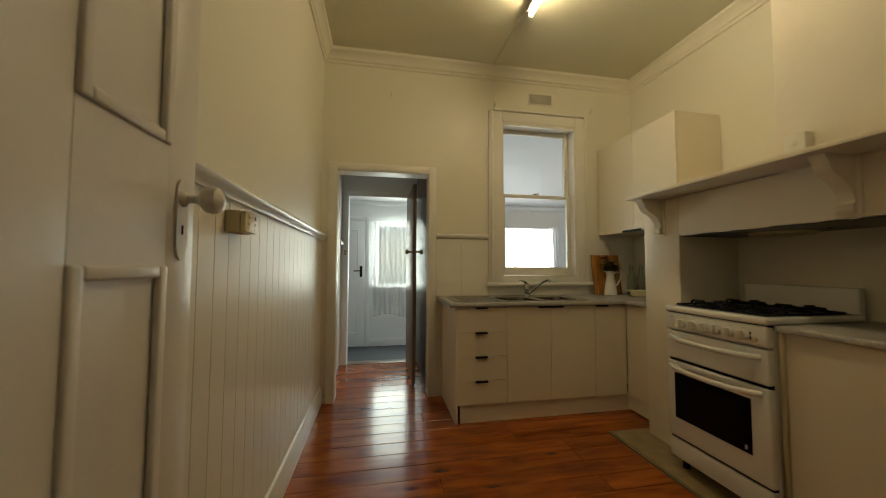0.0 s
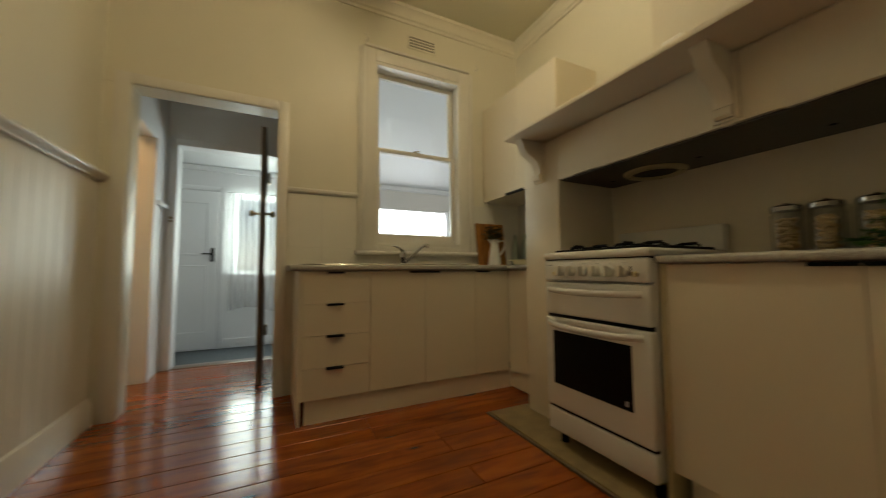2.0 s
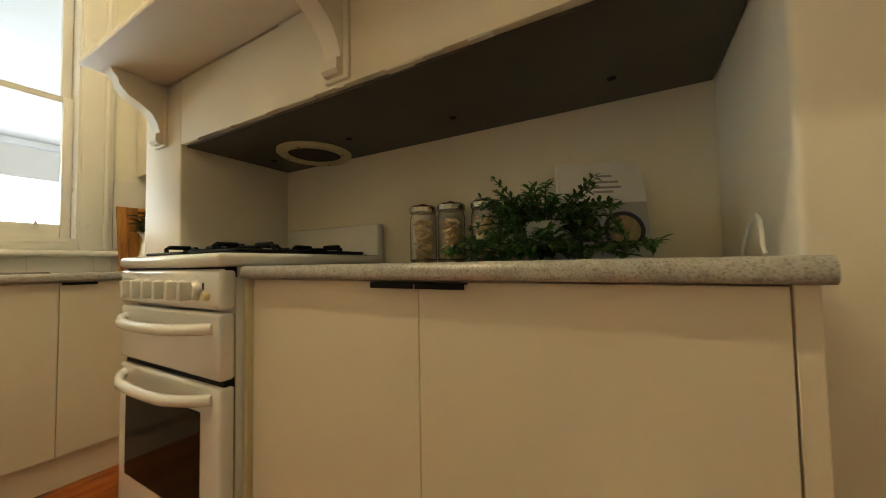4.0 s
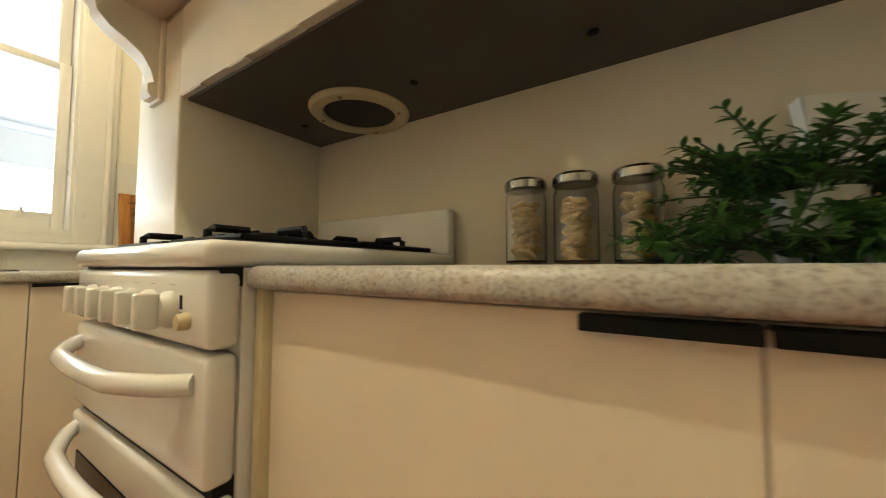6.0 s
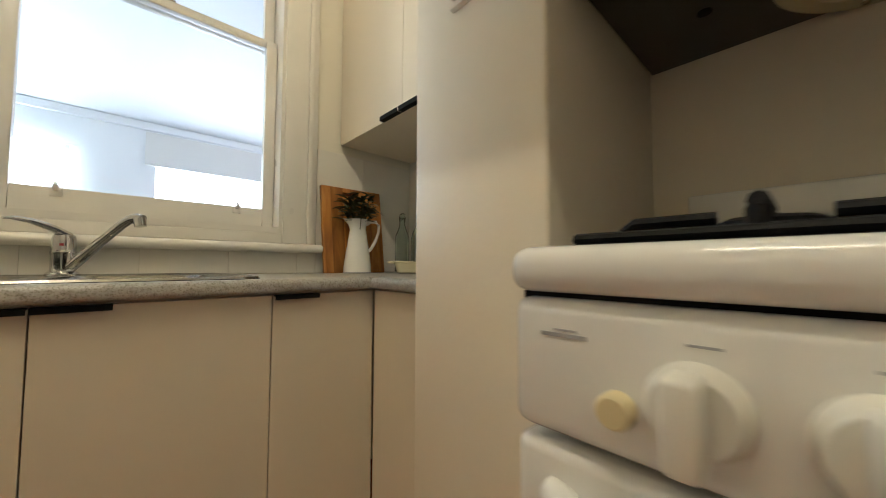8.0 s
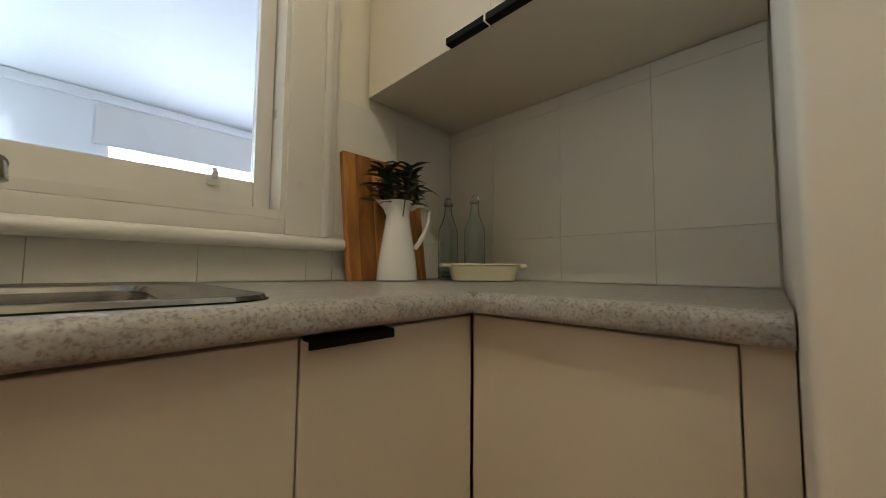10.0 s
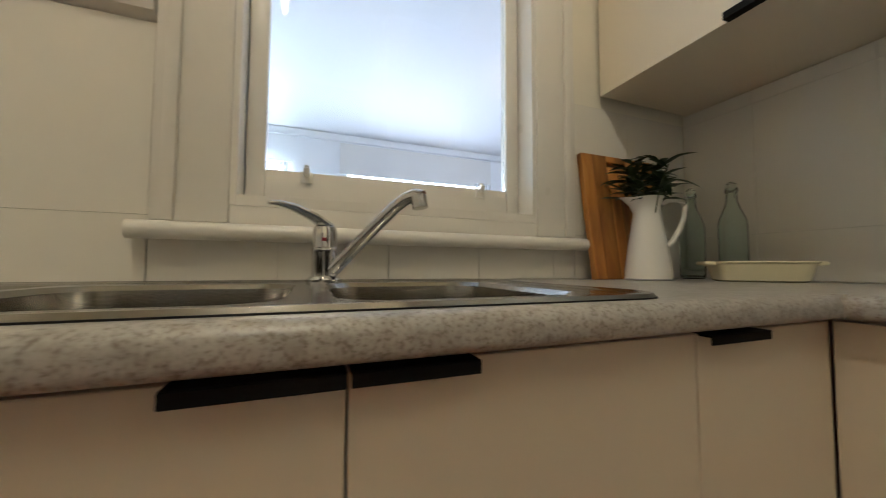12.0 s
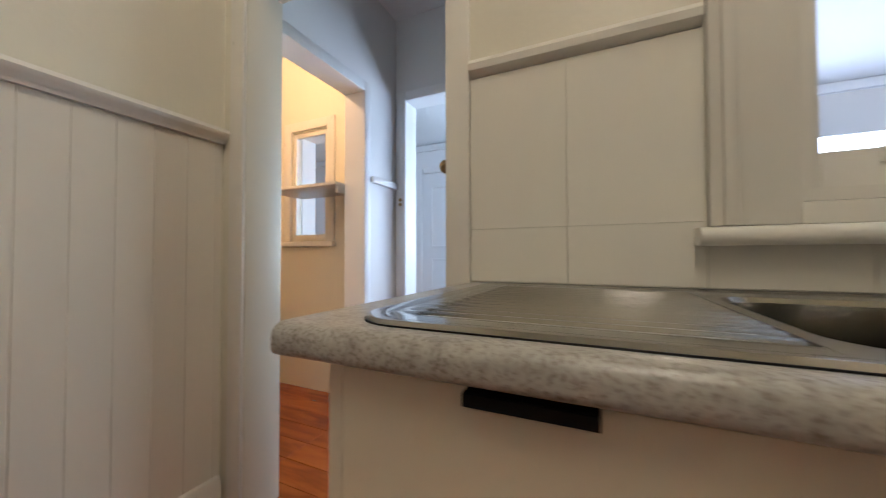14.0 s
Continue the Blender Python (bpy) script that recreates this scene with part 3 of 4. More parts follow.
cu = thing("sheer_curtain", (0.45, Y5 - 0.06, 1.9), "sheer white curtain hanging across the sunroom window", "curtain")
put("cloth", folds(bmesh.new(), -0.15, 1.05, 0.35, 1.92, Y5 - 0.07, 0.012, 16, 0.03), CLOTH, cu, smooth=80)
put("rod", rod(bmesh.new(), [(-0.2, Y5 - 0.07, 1.93), (1.1, Y5 - 0.07, 1.93)], 0.008, 10), WHITEWALL, cu)
bl = thing("window_blind", (2.37, Y5 - 0.03, 1.85), "white roller blind pulled a little way down", "blind")
put("cloth", B(1.52, Y5 - 0.035, 1.88, 3.22, Y5 - 0.031, 2.18), BLIND, bl)
put("bottom_rail", B(1.52, Y5 - 0.042, 1.866, 3.22, Y5 - 0.024, 1.88, 0.003), BLIND, bl)
cu2 = thing("side_curtain", (3.12, Y5 - 0.06, 1.8), "narrow white curtain gathered at the window's end", "curtain")
put("cloth", folds(bmesh.new(), 3.0, 3.2, 0.55, 1.9, Y5 - 0.06, 0.012, 4), CLOTH, cu2, smooth=80)

d = thing("door_2", (-0.7, Y5, -0.14), "closed white panelled sunroom door with a dark lever handle", "door", kind="structure")
leaf = put("leaf", B(-1.10, Y5 - 0.025, -0.13, -0.28, Y5 - 0.001, 1.93, 0.003), WHITEWALL, d)
for z0, z1 in ((0.08, 0.95), (1.08, 1.78)):
    k = bmesh.new()
    for b4 in ((-0.99, z0, -0.97, z1), (-0.41, z0, -0.39, z1), (-0.97, z0, -0.41, z0 + 0.02), (-0.97, z1 - 0.02, -0.41, z1)):
        box(k, b4[0], Y5 - 0.033, b4[1], b4[2], Y5 - 0.024, b4[3], 0.002)
    sub("panel_moulding", k, WHITEWALL, d, leaf)
k = bmesh.new()
rod(k, [(-0.34, Y5 - 0.026, 1.10), (-0.34, Y5 - 0.07, 1.10), (-0.37, Y5 - 0.075, 1.10), (-0.45, Y5 - 0.072, 1.10)], 0.009, 8)
box(k, -0.36, Y5 - 0.032, 1.0, -0.32, Y5 - 0.025, 1.18, 0.003)
sub("door_handle", k, BLACK, d, leaf, "dark lever handle")
k = bmesh.new()
box(k, -0.275, Y5 - 0.02, -0.14, -0.21, Y5, 2.0, 0.003)
box(k, -1.17, Y5 - 0.02, -0.14, -1.105, Y5, 2.0, 0.003)
box(k, -1.10, Y5 - 0.02, 1.94, -0.28, Y5, 2.0, 0.003)
structure("sunroom_door_casing", k, WHITEWALL, "white casing round the sunroom door", "trim")
sl = thing("sunroom_light", (2.90, 4.54, 2.592), "small round lit ceiling light in the sunroom", "ceiling light")
put("base", lathe(bmesh.new(), [(0.07, 0.03), (0.07, -0.01), (0.06, -0.02), (0, -0.02)], 24, Matrix.Translation((2.90, 4.54, 2.592))), WHITEWALL, sl)
put("lamp", lathe(bmesh.new(), [(0.05, 0), (0.05, -0.02), (0.03, -0.045), (0, -0.05)], 20, Matrix.Translation((2.90, 4.54, 2.572))), SUNBULB, sl)

# land outside
g = B(-60, 5.9, -0.7, 60, 80, -0.5)
structure("ground", g, mat("lawn", (0.06, 0.10, 0.03), 0.9, var=0.4, scale=3), "green garden lawn outside the sunroom", "ground")

# ---- mantel shelf and corbels ----
m = thing("mantel_shelf", (FX, 0.9, 1.645), "long cream painted mantel shelf on curved brackets", "shelf")
s = bmesh.new()
box(s, 1.622, -0.13, 1.645, FX + 0.0, 1.955, 1.668, 0.005)
box(s, FX, 1.185, 1.645, XR, 1.955, 1.668, 0.004)
put("board", s, PLASTER, m)
for y in (1.89, 0.925, -0.05):
    c = bmesh.new()
    prof = [(0, 0), (0, -0.235), (-0.028, -0.235), (-0.036, -0.225), (-0.036, -0.20), (-0.022, -0.19), (-0.030, -0.16), (-0.05, -0.125), (-0.085, -0.10), (-0.12, -0.082), (-0.145, -0.055), (-0.15, -0.03), (-0.165, -0.015), (-0.17, 0)]
    prism(c, prof, Matrix.Translation((FX + 0.001, y - 0.028, 1.644)), 0.056)
    put("corbel", c, PLASTER, m)
    put("corbel_plate", B(FX - 0.012, y - 0.042, 1.40, FX + 0.001, y + 0.042, 1.643, 0.004), PLASTER, m)

rng = random.Random(21)
ch = bmesh.new()
yy = 0.09
while yy < 1.72:
    ln = rng.uniform(0.02, 0.09)
    if rng.random() < 0.7:
        y2 = min(yy + ln, 1.735)
        dz, dx = rng.uniform(0.001, 0.004), rng.uniform(0.001, 0.008)
        box(ch, FX + 0.001, yy, 1.3915 - dz, FX + 0.012 + dx, y2, 1.3925, 0.0008, 1)
    yy += ln
structure("worn_recess_edge", ch, PLASTER, "chipped plaster edge along the recess head", "trim")

x_ = thing("extractor_fan", (2.17, 1.39, 1.39), "round cream extractor vent with a dark mesh in the soffit", "vent")
put("ring", lathe(bmesh.new(), [(0.103, 0), (0.103, -0.010), (0.108, -0.016), (0.135, -0.014), (0.144, -0.006), (0.144, 0)], 48, Matrix.Translation((2.17, 1.39, 1.383))), OLDCREAM, x_)
put("mesh", lathe(bmesh.new(), [(0.105, 0), (0.105, -0.004), (0, -0.004)], 32, Matrix.Translation((2.17, 1.39, 1.383))), RUST, x_)
for a_ in (20, 110, 200, 290):
    put("screw", lathe(bmesh.new(), [(0.006, 0), (0.005, -0.003), (0, -0.003)], 10, Matrix.Translation((2.17 + 0.120 * math.cos(radians(a_)), 1.39 + 0.120 * math.sin(radians(a_)), 1.368))), BRASS, x_)
for px, py in ((2.123, 1.157), (2.147, 1.616), (2.16, 0.75), (2.16, 0.30)):
    k = lathe(bmesh.new(), [(0.011, 0), (0.011, -0.002), (0.007, -0.003), (0, -0.003)], 14, Matrix.Translation((px, py, 1.383)))
    solid("soffit_bolt", k, BLACK, "small dark bolt in the metal soffit", "bolt", group="bolts in the soffit")

k = thing("isolator_switch", (FX, 1.07, 1.70), "cream surface-mounted switch box above the mantel", "switch")
put("box", B(1.795, 1.03, 1.70, FX + 0.001, 1.112, 1.795, 0.006), TRIM, k)
put("rocker", B(1.790, 1.06, 1.74, 1.796, 1.082, 1.765, 0.002), KNOBW, k)


def outlet(at):
    o = thing("power_outlet", at, "yellowed double power outlet on a mounting block", "power outlet")
    x, y, z = at
    put("block", B(x, y, z, x + 0.045, y + 0.115, z + 0.072, 0.004), OLDCREAM, o)
    put("plate", B(x + 0.045, y + 0.002, z + 0.002, x + 0.062, y + 0.113, z + 0.070, 0.004), YELLOWED, o)
    for yy in (0.03, 0.085):
        put("switch", B(x + 0.062, y + yy - 0.006, z + 0.048, x + 0.067, y + yy + 0.006, z + 0.06, 0.002), KNOBW, o)
        for dy, dz in ((-0.008, 0.03), (0.008, 0.03), (0, 0.016)):
            put("slot", B(x + 0.0605, y + yy + dy - 0.001, z + dz - 0.005, x + 0.0625, y + yy + dy + 0.001, z + dz + 0.005), BLACK, o)


outlet((WX + 0.001, 1.062, 1.297))

# ---- entry door, open against the left wall ----
dd = new("entry_door")
tagged(dd, "off-white four-panel timber door standing open", "door")
DW, DH = 0.90, 2.05
lf = part("leaf", B(0, -0.036, 0.01, DW, -0.006, DH, 0.003), DOORPAINT, dd)
st = bmesh.new()
for u0, u1 in ((0, 0.10), (0.40, 0.600), (DW - 0.095, DW)):
    box(st, u0, -0.0065, 0.01, u1, 0.0, DH, 0.002)
for z0, z1 in ((0.01, 0.22), (1.19, 1.415), (DH - 0.10, DH)):
    for u0, u1 in ((0.1, 0.40), (0.600, DW - 0.095)):
        box(st, u0, -0.0065, z0, u1, 0.0, z1)
part("rail_and_stile", st, DOORPAINT, dd)
for u0, u1 in ((0.10, 0.40), (0.600, DW - 0.095)):
    for z0, z1 in ((0.22, 1.19), (1.415, DH - 0.10)):
        k = bmesh.new()
        for b4 in ((u0, z0, u0 + 0.022, z1), (u1 - 0.022, z0, u1, z1), (u0 + 0.022, z0, u1 - 0.022, z0 + 0.022), (u0 + 0.022, z1 - 0.022, u1 - 0.022, z1)):
            box(k, b4[0], -0.0062, b4[1], b4[2], 0.007, b4[3], 0.005, 3)
        part("panel_moulding", k, DOORPAINT, dd)
kp = bmesh.new()
prism(kp, arc(0, 0.045, 0.019, 0, 180, 10, 0.026) + arc(0, -0.045, 0.019, 180, 360, 10, 0.045), Matrix.Translation((DW - 0.052, 0.0, 1.290)), 0.005)
plate = part("lock_plate", kp, DOORPAINT, dd)
part("keyhole", B(DW - 0.0545, 0.0052, 1.251, DW - 0.0495, 0.0062, 1.269), BLACK, plate)
part("door_knob", lathe(bmesh.new(), [(0.017, 0), (0.015, 0.005), (0.0085, 0.010), (0.0085, 0.028), (0.015, 0.034), (0.025, 0.042), (0.0285, 0.054), (0.025, 0.066), (0.013, 0.074), (0, 0.076)], 28, Matrix.Translation((DW - 0.052, 0.004, 1.322)) @ pose(0, 0, 0, -90)), DOORPAINT, dd, "cream painted round knob")
dd.matrix_world = pose(-0.442, -0.225, 0, 0, 0, 90) @ Matrix.Diagonal((1, -1, 1, 1))


# ---- kitchen units ----
def handle(bm, axis, a0, a1, face, z):
    """A folded black strip over the top edge of a front. axis x: front faces -y; axis y: front faces -x."""
    if axis == "x":
        box(bm, a0, face - 0.016, z - 0.010, a1, face - 0.0135, z + 0.001, 0.0008, 1)
        box(bm, a0, face - 0.0135, z - 0.0015, a1, face + 0.012, z + 0.001)
    else:
        box(bm, face - 0.016, a0, z - 0.010, face - 0.0135, a1, z + 0.001, 0.0008, 1)
        box(bm, face - 0.0135, a0, z - 0.0015, face + 0.012, a1, z + 0.001)
    return bm


FY, ZT, ZK = 2.420, 0.875, 0.135


def base_unit(name, x0, x1, fronts, label, hand):
    u = thing(name, ((x0 + x1) / 2, 2.7, 0), label, "cabinet", group="base cabinets")
    bd_ = bmesh.new()
    if name == "corner_cabinet":
        box(bd_, x0 + 0.001, FY + 0.020, ZK, x1 - 0.001, 2.98, ZT)
    else:
        box(bd_, x0 + 0.001, FY + 0.020, ZK, x1 - 0.001, 2.98, 0.74)
        box(bd_, x0 + 0.001, FY + 0.020, 0.74, x1 - 0.001, 2.462, ZT)
        box(bd_, x0 + 0.001, 2.850, 0.74, x1 - 0.001, 2.98, ZT)
    put("body", bd_, LAMINATE, u)
    put("kickboard", B(x0 + (0.02 if x0 < 0.6 else 0.0), 2.436, 0.0, x1, 2.4395, ZK - 0.001), LAMINATE, u)
    for (z0, z1), hd in zip(fronts, hand):
        fr = put("drawer" if len(fronts) > 1 else "door", B(x0 + 0.0012, FY, z0 + 0.0012, x1 - 0.0012, FY + 0.018, z1 - 0.0012, 0.001, 1), LAMINATE, u)
        sub("handle", handle(bmesh.new(), "x", hd[0], hd[1], FY, z1 - 0.002), BLACK, u, fr, "black strip handle")
    return u


u = base_unit("drawer_unit", 0.545, 0.937, ((ZK, 0.313), (0.313, 0.497), (0.497, 0.681), (0.681, 0.870)), "cream laminate four-drawer base unit", [(0.680, 0.780)] * 4)
put("end_panel", B(0.528, FY + 0.002, 0.0, 0.5445, 2.985, ZT), LAMINATE, u)
base_unit("sink_cabinet", 0.937, 1.309, ((ZK, 0.870),), "cream laminate base cabinet under the sink", [(1.197, 1.3075)])
base_unit("sink_cabinet", 1.309, 1.700, ((ZK, 0.870),), "cream laminate base cabinet under the sink", [(1.3105, 1.414)])
corner = base_unit("corner_cabinet", 1.700, 1.988, ((ZK, 0.870),), "narrow cream laminate corner base cabinet", [(1.703, 1.815)])
put("kick_return", B(1.9885, 2.436, 0.0, 2.020, 2.4395, ZK - 0.001), LAMINATE, corner)
u = thing("return_cabinet", (2.2, 2.2, 0), "cream laminate cabinet beside the chimney breast", "cabinet", group="base cabinets")
put("body", B(2.010, 2.08, ZK, 2.55, 2.417, ZT), LAMINATE, u)
put("door", B(1.990, 2.082, ZK, 2.008, 2.4175, 0.870, 0.001, 1), LAMINATE, u)
put("filler", B(1.992, 2.042, 0.0125, 2.009, 2.080, ZT), LAMINATE, u)
put("kickboard", B(2.004, 2.0815, 0.013, 2.0095, 2.4355, ZK - 0.001), LAMINATE, u)

# recess cabinet
u = thing("recess_cabinet", (2.0, 0.6, 0.012), "cream laminate double-door cabinet in the fireplace recess", "cabinet", group="base cabinets")
RX = 1.728
put("body", B(RX + 0.02, 0.13, ZK, 2.30, 1.065, 0.895), LAMINATE, u)
for y0, y1, h0, h1 in ((0.118, 0.606, 0.508, 0.6045), (0.606, 1.093, 0.6075, 0.705)):
    fr = put("door", B(RX, y0 + 0.0007, ZK, RX + 0.018, y1 - 0.0007, 0.893, 0.001, 1), LAMINATE, u)
    sub("handle", handle(bmesh.new(), "y", h0, h1, RX, 0.891), BLACK, u, fr, "black strip handle")
put("end_panel", B(RX + 0.001, 0.094, 0.0125, FX - 0.002, 0.116, 0.895, 0.001, 1), LAMINATE, u)
put("kickboard", B(1.79, 0.118, 0.0125, 1.806, 1.07, ZK - 0.001), LAMINATE, u)
k = B(1.715, 1.0945, 0.0125, 2.24, 1.1105, 0.8955, 0.002)
solid("filler_board", k, OLDCREAM, "yellowed narrow board between cooker and cabinet", "board")


# worktops with rounded front edges
BY, BX = 2.394, 1.962
BZ = 0.876


def front_profile(depth, z0=BZ, z1=0.910):
    """Postformed edge: x runs back from the rounded front."""
    return arc(0.016, z1 - 0.016, 0.016, 180, 90, 5) + [(depth, z1), (depth, z0)] + arc(0.009, z0 + 0.009, 0.009, 270, 180, 4)


t = bmesh.new()
prism(t, front_profile(2.475 - BY), Matrix.Translation((BX, BY, 0)) @ pose(0, 0, 0, 0, 0, 90), BX - 0.476)
prism(t, front_profile(2.0 - BX), Matrix.Translation((BX, 2.042, 0)), BY - 2.042)
box(t, BX, BY, BZ, 2.0, 2.475, 0.910)
box(t, 0.476, 2.475, BZ, 0.90, 2.998, 0.910)
box(t, 0.90, 2.84, BZ, 1.62, 2.998, 0.910)
box(t, 1.62, 2.475, BZ, 2.0, 2.998, 0.910)
box(t, 2.0, 2.042, BZ, 2.558, 2.998, 0.910)
bmesh.ops.remove_doubles(t, verts=t.verts, dist=1e-4)
solid("worktop", t, BENCH, "speckled grey laminate L-shaped worktop", "worktop")
t = bmesh.new()
prism(t, front_profile(0.600, 0.896, 0.927), Matrix.Translation((1.704, 0.088, 0)), 1.0245)
solid("worktop", t, BENCH, "speckled grey laminate worktop in the fireplace recess", "worktop")


# ---- sink ----
def rrect(x0, y0, x1, y1, r, n=6):
    pts = []
    for cx, cy, a0 in ((x1 - r, y1 - r, 0), (x0 + r, y1 - r, 90), (x0 + r, y0 + r, 180), (x1 - r, y0 + r, 270)):
        pts += [(cx + r * math.cos(radians(a0 + 90 * i / n)), cy + r * math.sin(radians(a0 + 90 * i / n))) for i in range(n + 1)]
    return pts


def loft(bm, loops, close=False):
    rings = [[bm.verts.new((x, y, z)) for x, y in pts] for pts, z in loops]
    n = len(rings[0])
    for a, b in zip(rings, rings[1:]):
        for i in range(n):
            bm.faces.new((a[i], a[(i + 1) % n], b[(i + 1) % n], b[i]))
    if close:
        bm.faces.new(rings[-1])
    return bm


sk = thing("kitchen_sink", (1.1, 2.68, 0.91), "stainless steel double-bowl sink with a ribbed drainer", "sink")
X0, X1, Y0, Y1 = 0.540, 1.685, 2.425, 2.925
r_ = bmesh.new()
loft(r_, [(rrect(X0, Y0, X1, Y1, 0.06), 0.9103), (rrect(X0 + 0.003, Y0 + 0.003, X1 - 0.003, Y1 - 0.003, 0.058), 0.916), (rrect(X0 + 0.010, Y0 + 0.010, X1 - 0.010, Y1 - 0.010, 0.053), 0.9168), (rrect(X0 + 0.022, Y0 + 0.022, X1 - 0.022, Y1 - 0.022, 0.045), 0.9135)])
put("rim", r_, STEEL, sk)
# black loop added to draw the shadow line under the rim
put("rim_shade", loft(bmesh.new(), [(rrect(X0 - 0.0012, Y0 - 0.0012, X1 + 0.0012, Y1 + 0.0012, 0.061), 0.9101), (rrect(X0 - 0.0006, Y0 - 0.0006, X1 + 0.0006, Y1 + 0.0006, 0.0605), 0.9116), (rrect(X0 + 0.001, Y0 + 0.001, X1 - 0.001, Y1 - 0.001, 0.059), 0.9116)]), BLACK, sk, "thin black loop drawn as the shadow line under the rim")
d = bmesh.new()
IX0, IX1, IY0, IY1 = X0 + 0.0215, X1 - 0.0215, Y0 + 0.0215, Y1 - 0.0215
DZ = 0.9135
# deck strips round the two bowls
BW = ((0.934, 1.262), (1.300, 1.612))
BY0, BY1 = 2.470, 2.835
box(d, BW[0][0] - 0.012, IY0, DZ - 0.002, IX1, BY0, DZ)
box(d, BW[0][0] - 0.012, BY1, DZ - 0.002, IX1, IY1, DZ)
box(d, BW[0][1], BY0, DZ - 0.002, BW[1][0], BY1, DZ)
box(d, BW[1][1], BY0, DZ - 0.002, IX1, BY1, DZ)
box(d, BW[0][0] - 0.012, BY0, DZ - 0.002, BW[0][0], BY1, DZ)
put("deck", d, STEEL, sk)
for bx0, bx1 in BW:
    b = bmesh.new()
    full = rrect(bx0, BY0, bx1, BY1, 0.001)
    loft(b, [(full, DZ), (rrect(bx0 + 0.004, BY0 + 0.004, bx1 - 0.004, BY1 - 0.004, 0.06), DZ - 0.0005), (rrect(bx0 + 0.010, BY0 + 0.010, bx1 - 0.010, BY1 - 0.010, 0.06), DZ - 0.008), (rrect(bx0 + 0.016, BY0 + 0.016, bx1 - 0.016, BY1 - 0.016, 0.06), DZ - 0.12), (rrect(bx0 + 0.04, BY0 + 0.04, bx1 - 0.04, BY1 - 0.04, 0.05), DZ - 0.145)], True)
    bowl = put("bowl", b, STEEL, sk)
    sub("waste", lathe(bmesh.new(), [(0.042, 0), (0.04, 0.003), (0.025, 0.002), (0.022, -0.004), (0, -0.004)], 24, Matrix.Translation(((bx0 + bx1) / 2, 2.66, DZ - 0.1445))), CHROME, sk, bowl)
d = bmesh.new()
n_ = 14
dx0, dx1 = IX0, BW[0][0] - 0.0125
ys_ = [IY0, IY0 + 0.02]
zs_ = [DZ, DZ]
for i in range(n_ * 6 + 1):
    ys_.append(IY0 + 0.03 + (IY1 - IY0 - 0.06) * i / (n_ * 6))
    zs_.append(DZ - 0.0045 + 0.0045 * math.cos(2 * math.pi * i / 6))
ys_ += [IY1 - 0.02, IY1]
zs_ += [DZ, DZ]
cols = [(dx0, 0.0), (dx0 + 0.03, 0.0), (dx0 + 0.045, 1.0), (dx1 - 0.02, 1.0), (dx1, 0.6)]
grid = [[d.verts.new((x, y, DZ + (z - DZ) * k_)) for y, z in zip(ys_, zs_)] for x, k_ in cols]
for a, b in zip(grid, grid[1:]):
    for i in range(len(ys_) - 1):
        d.faces.new((a[i], b[i], b[i + 1], a[i + 1]))
put("drainer", d, STEEL, sk, "ribbed drainer")

tp = thing("mixer_tap", (1.292, 2.872, DZ), "chrome single-lever mixer tap with an angled spout", "tap")
put("base", lathe(bmesh.new(), [(0.033, 0), (0.033, 0.006), (0.028, 0.011), (0.024, 0.013)], 28, Matrix.Translation((1.292, 2.872, DZ))), CHROME, tp)
put("body", lathe(bmesh.new(), [(0.024, 0.012), (0.024, 0.055), (0.0255, 0.058), (0.0255, 0.066), (0.024, 0.068), (0.024, 0.095), (0.021, 0.108), (0.012, 0.116), (0, 0.118)], 28, Matrix.Translation((1.292, 2.872, DZ))), CHROME, tp)
put("lever", rod(bmesh.new(), [(1.298, 2.876, DZ + 0.108), (1.27, 2.860, DZ + 0.126), (1.235, 2.842, DZ + 0.140), (1.208, 2.828, DZ + 0.144), (1.195, 2.822, DZ + 0.142)], [0.02, 0.018, 0.014, 0.010, 0.006], 12, 0.5), CHROME, tp)
put("spout", rod(bmesh.new(), [(1.305, 2.862, DZ + 0.022), (1.325, 2.842, DZ + 0.045), (1.365, 2.80, DZ + 0.092), (1.405, 2.757, DZ + 0.137), (1.42, 2.74, DZ + 0.150), (1.434, 2.726, DZ + 0.155), (1.444, 2.716, DZ + 0.151)], [0.014, 0.0135, 0.012, 0.0115, 0.0115, 0.012, 0.012], 16), CHROME, tp)
put("aerator", rod(bmesh.new(), [(1.438, 2.722, DZ + 0.154), (1.441, 2.719, DZ + 0.132)], 0.0135, 16), CHROME, tp)
put("marker", B(1.286, 2.8465, DZ + 0.08, 1.294, 2.8485, DZ + 0.086), mat("red_blue_marker", (0.4, 0.05, 0.05), 0.4), tp)
tp.location = (1.305, 2.863, DZ)

# ---- wall cabinet ----
u = thing("wall_cabinet", (2.35, 2.5, 1.503), "cream laminate double-door wall cabinet", "cabinet")
put("body", B(2.164, 2.043, 1.503, 2.557, 2.985, 2.375), LAMINATE, u)
for y0, y1, h0, h1 in ((2.043, 2.497, 2.385, 2.494), (2.497, 2.985, 2.500, 2.615)):
    fr = put("door", B(2.145, y0 + 0.001, 1.500, 2.163, y1 - 0.001, 2.377, 0.001, 1), LAMINATE, u)
    k = bmesh.new()
    box(k, 2.123, h0, 1.497, 2.1445, h1, 1.4995)
    box(k, 2.123, h0, 1.4995, 2.1255, h1, 1.514, 0.0008, 1)
    sub("handle", k, BLACK, u, fr, "black strip handle")

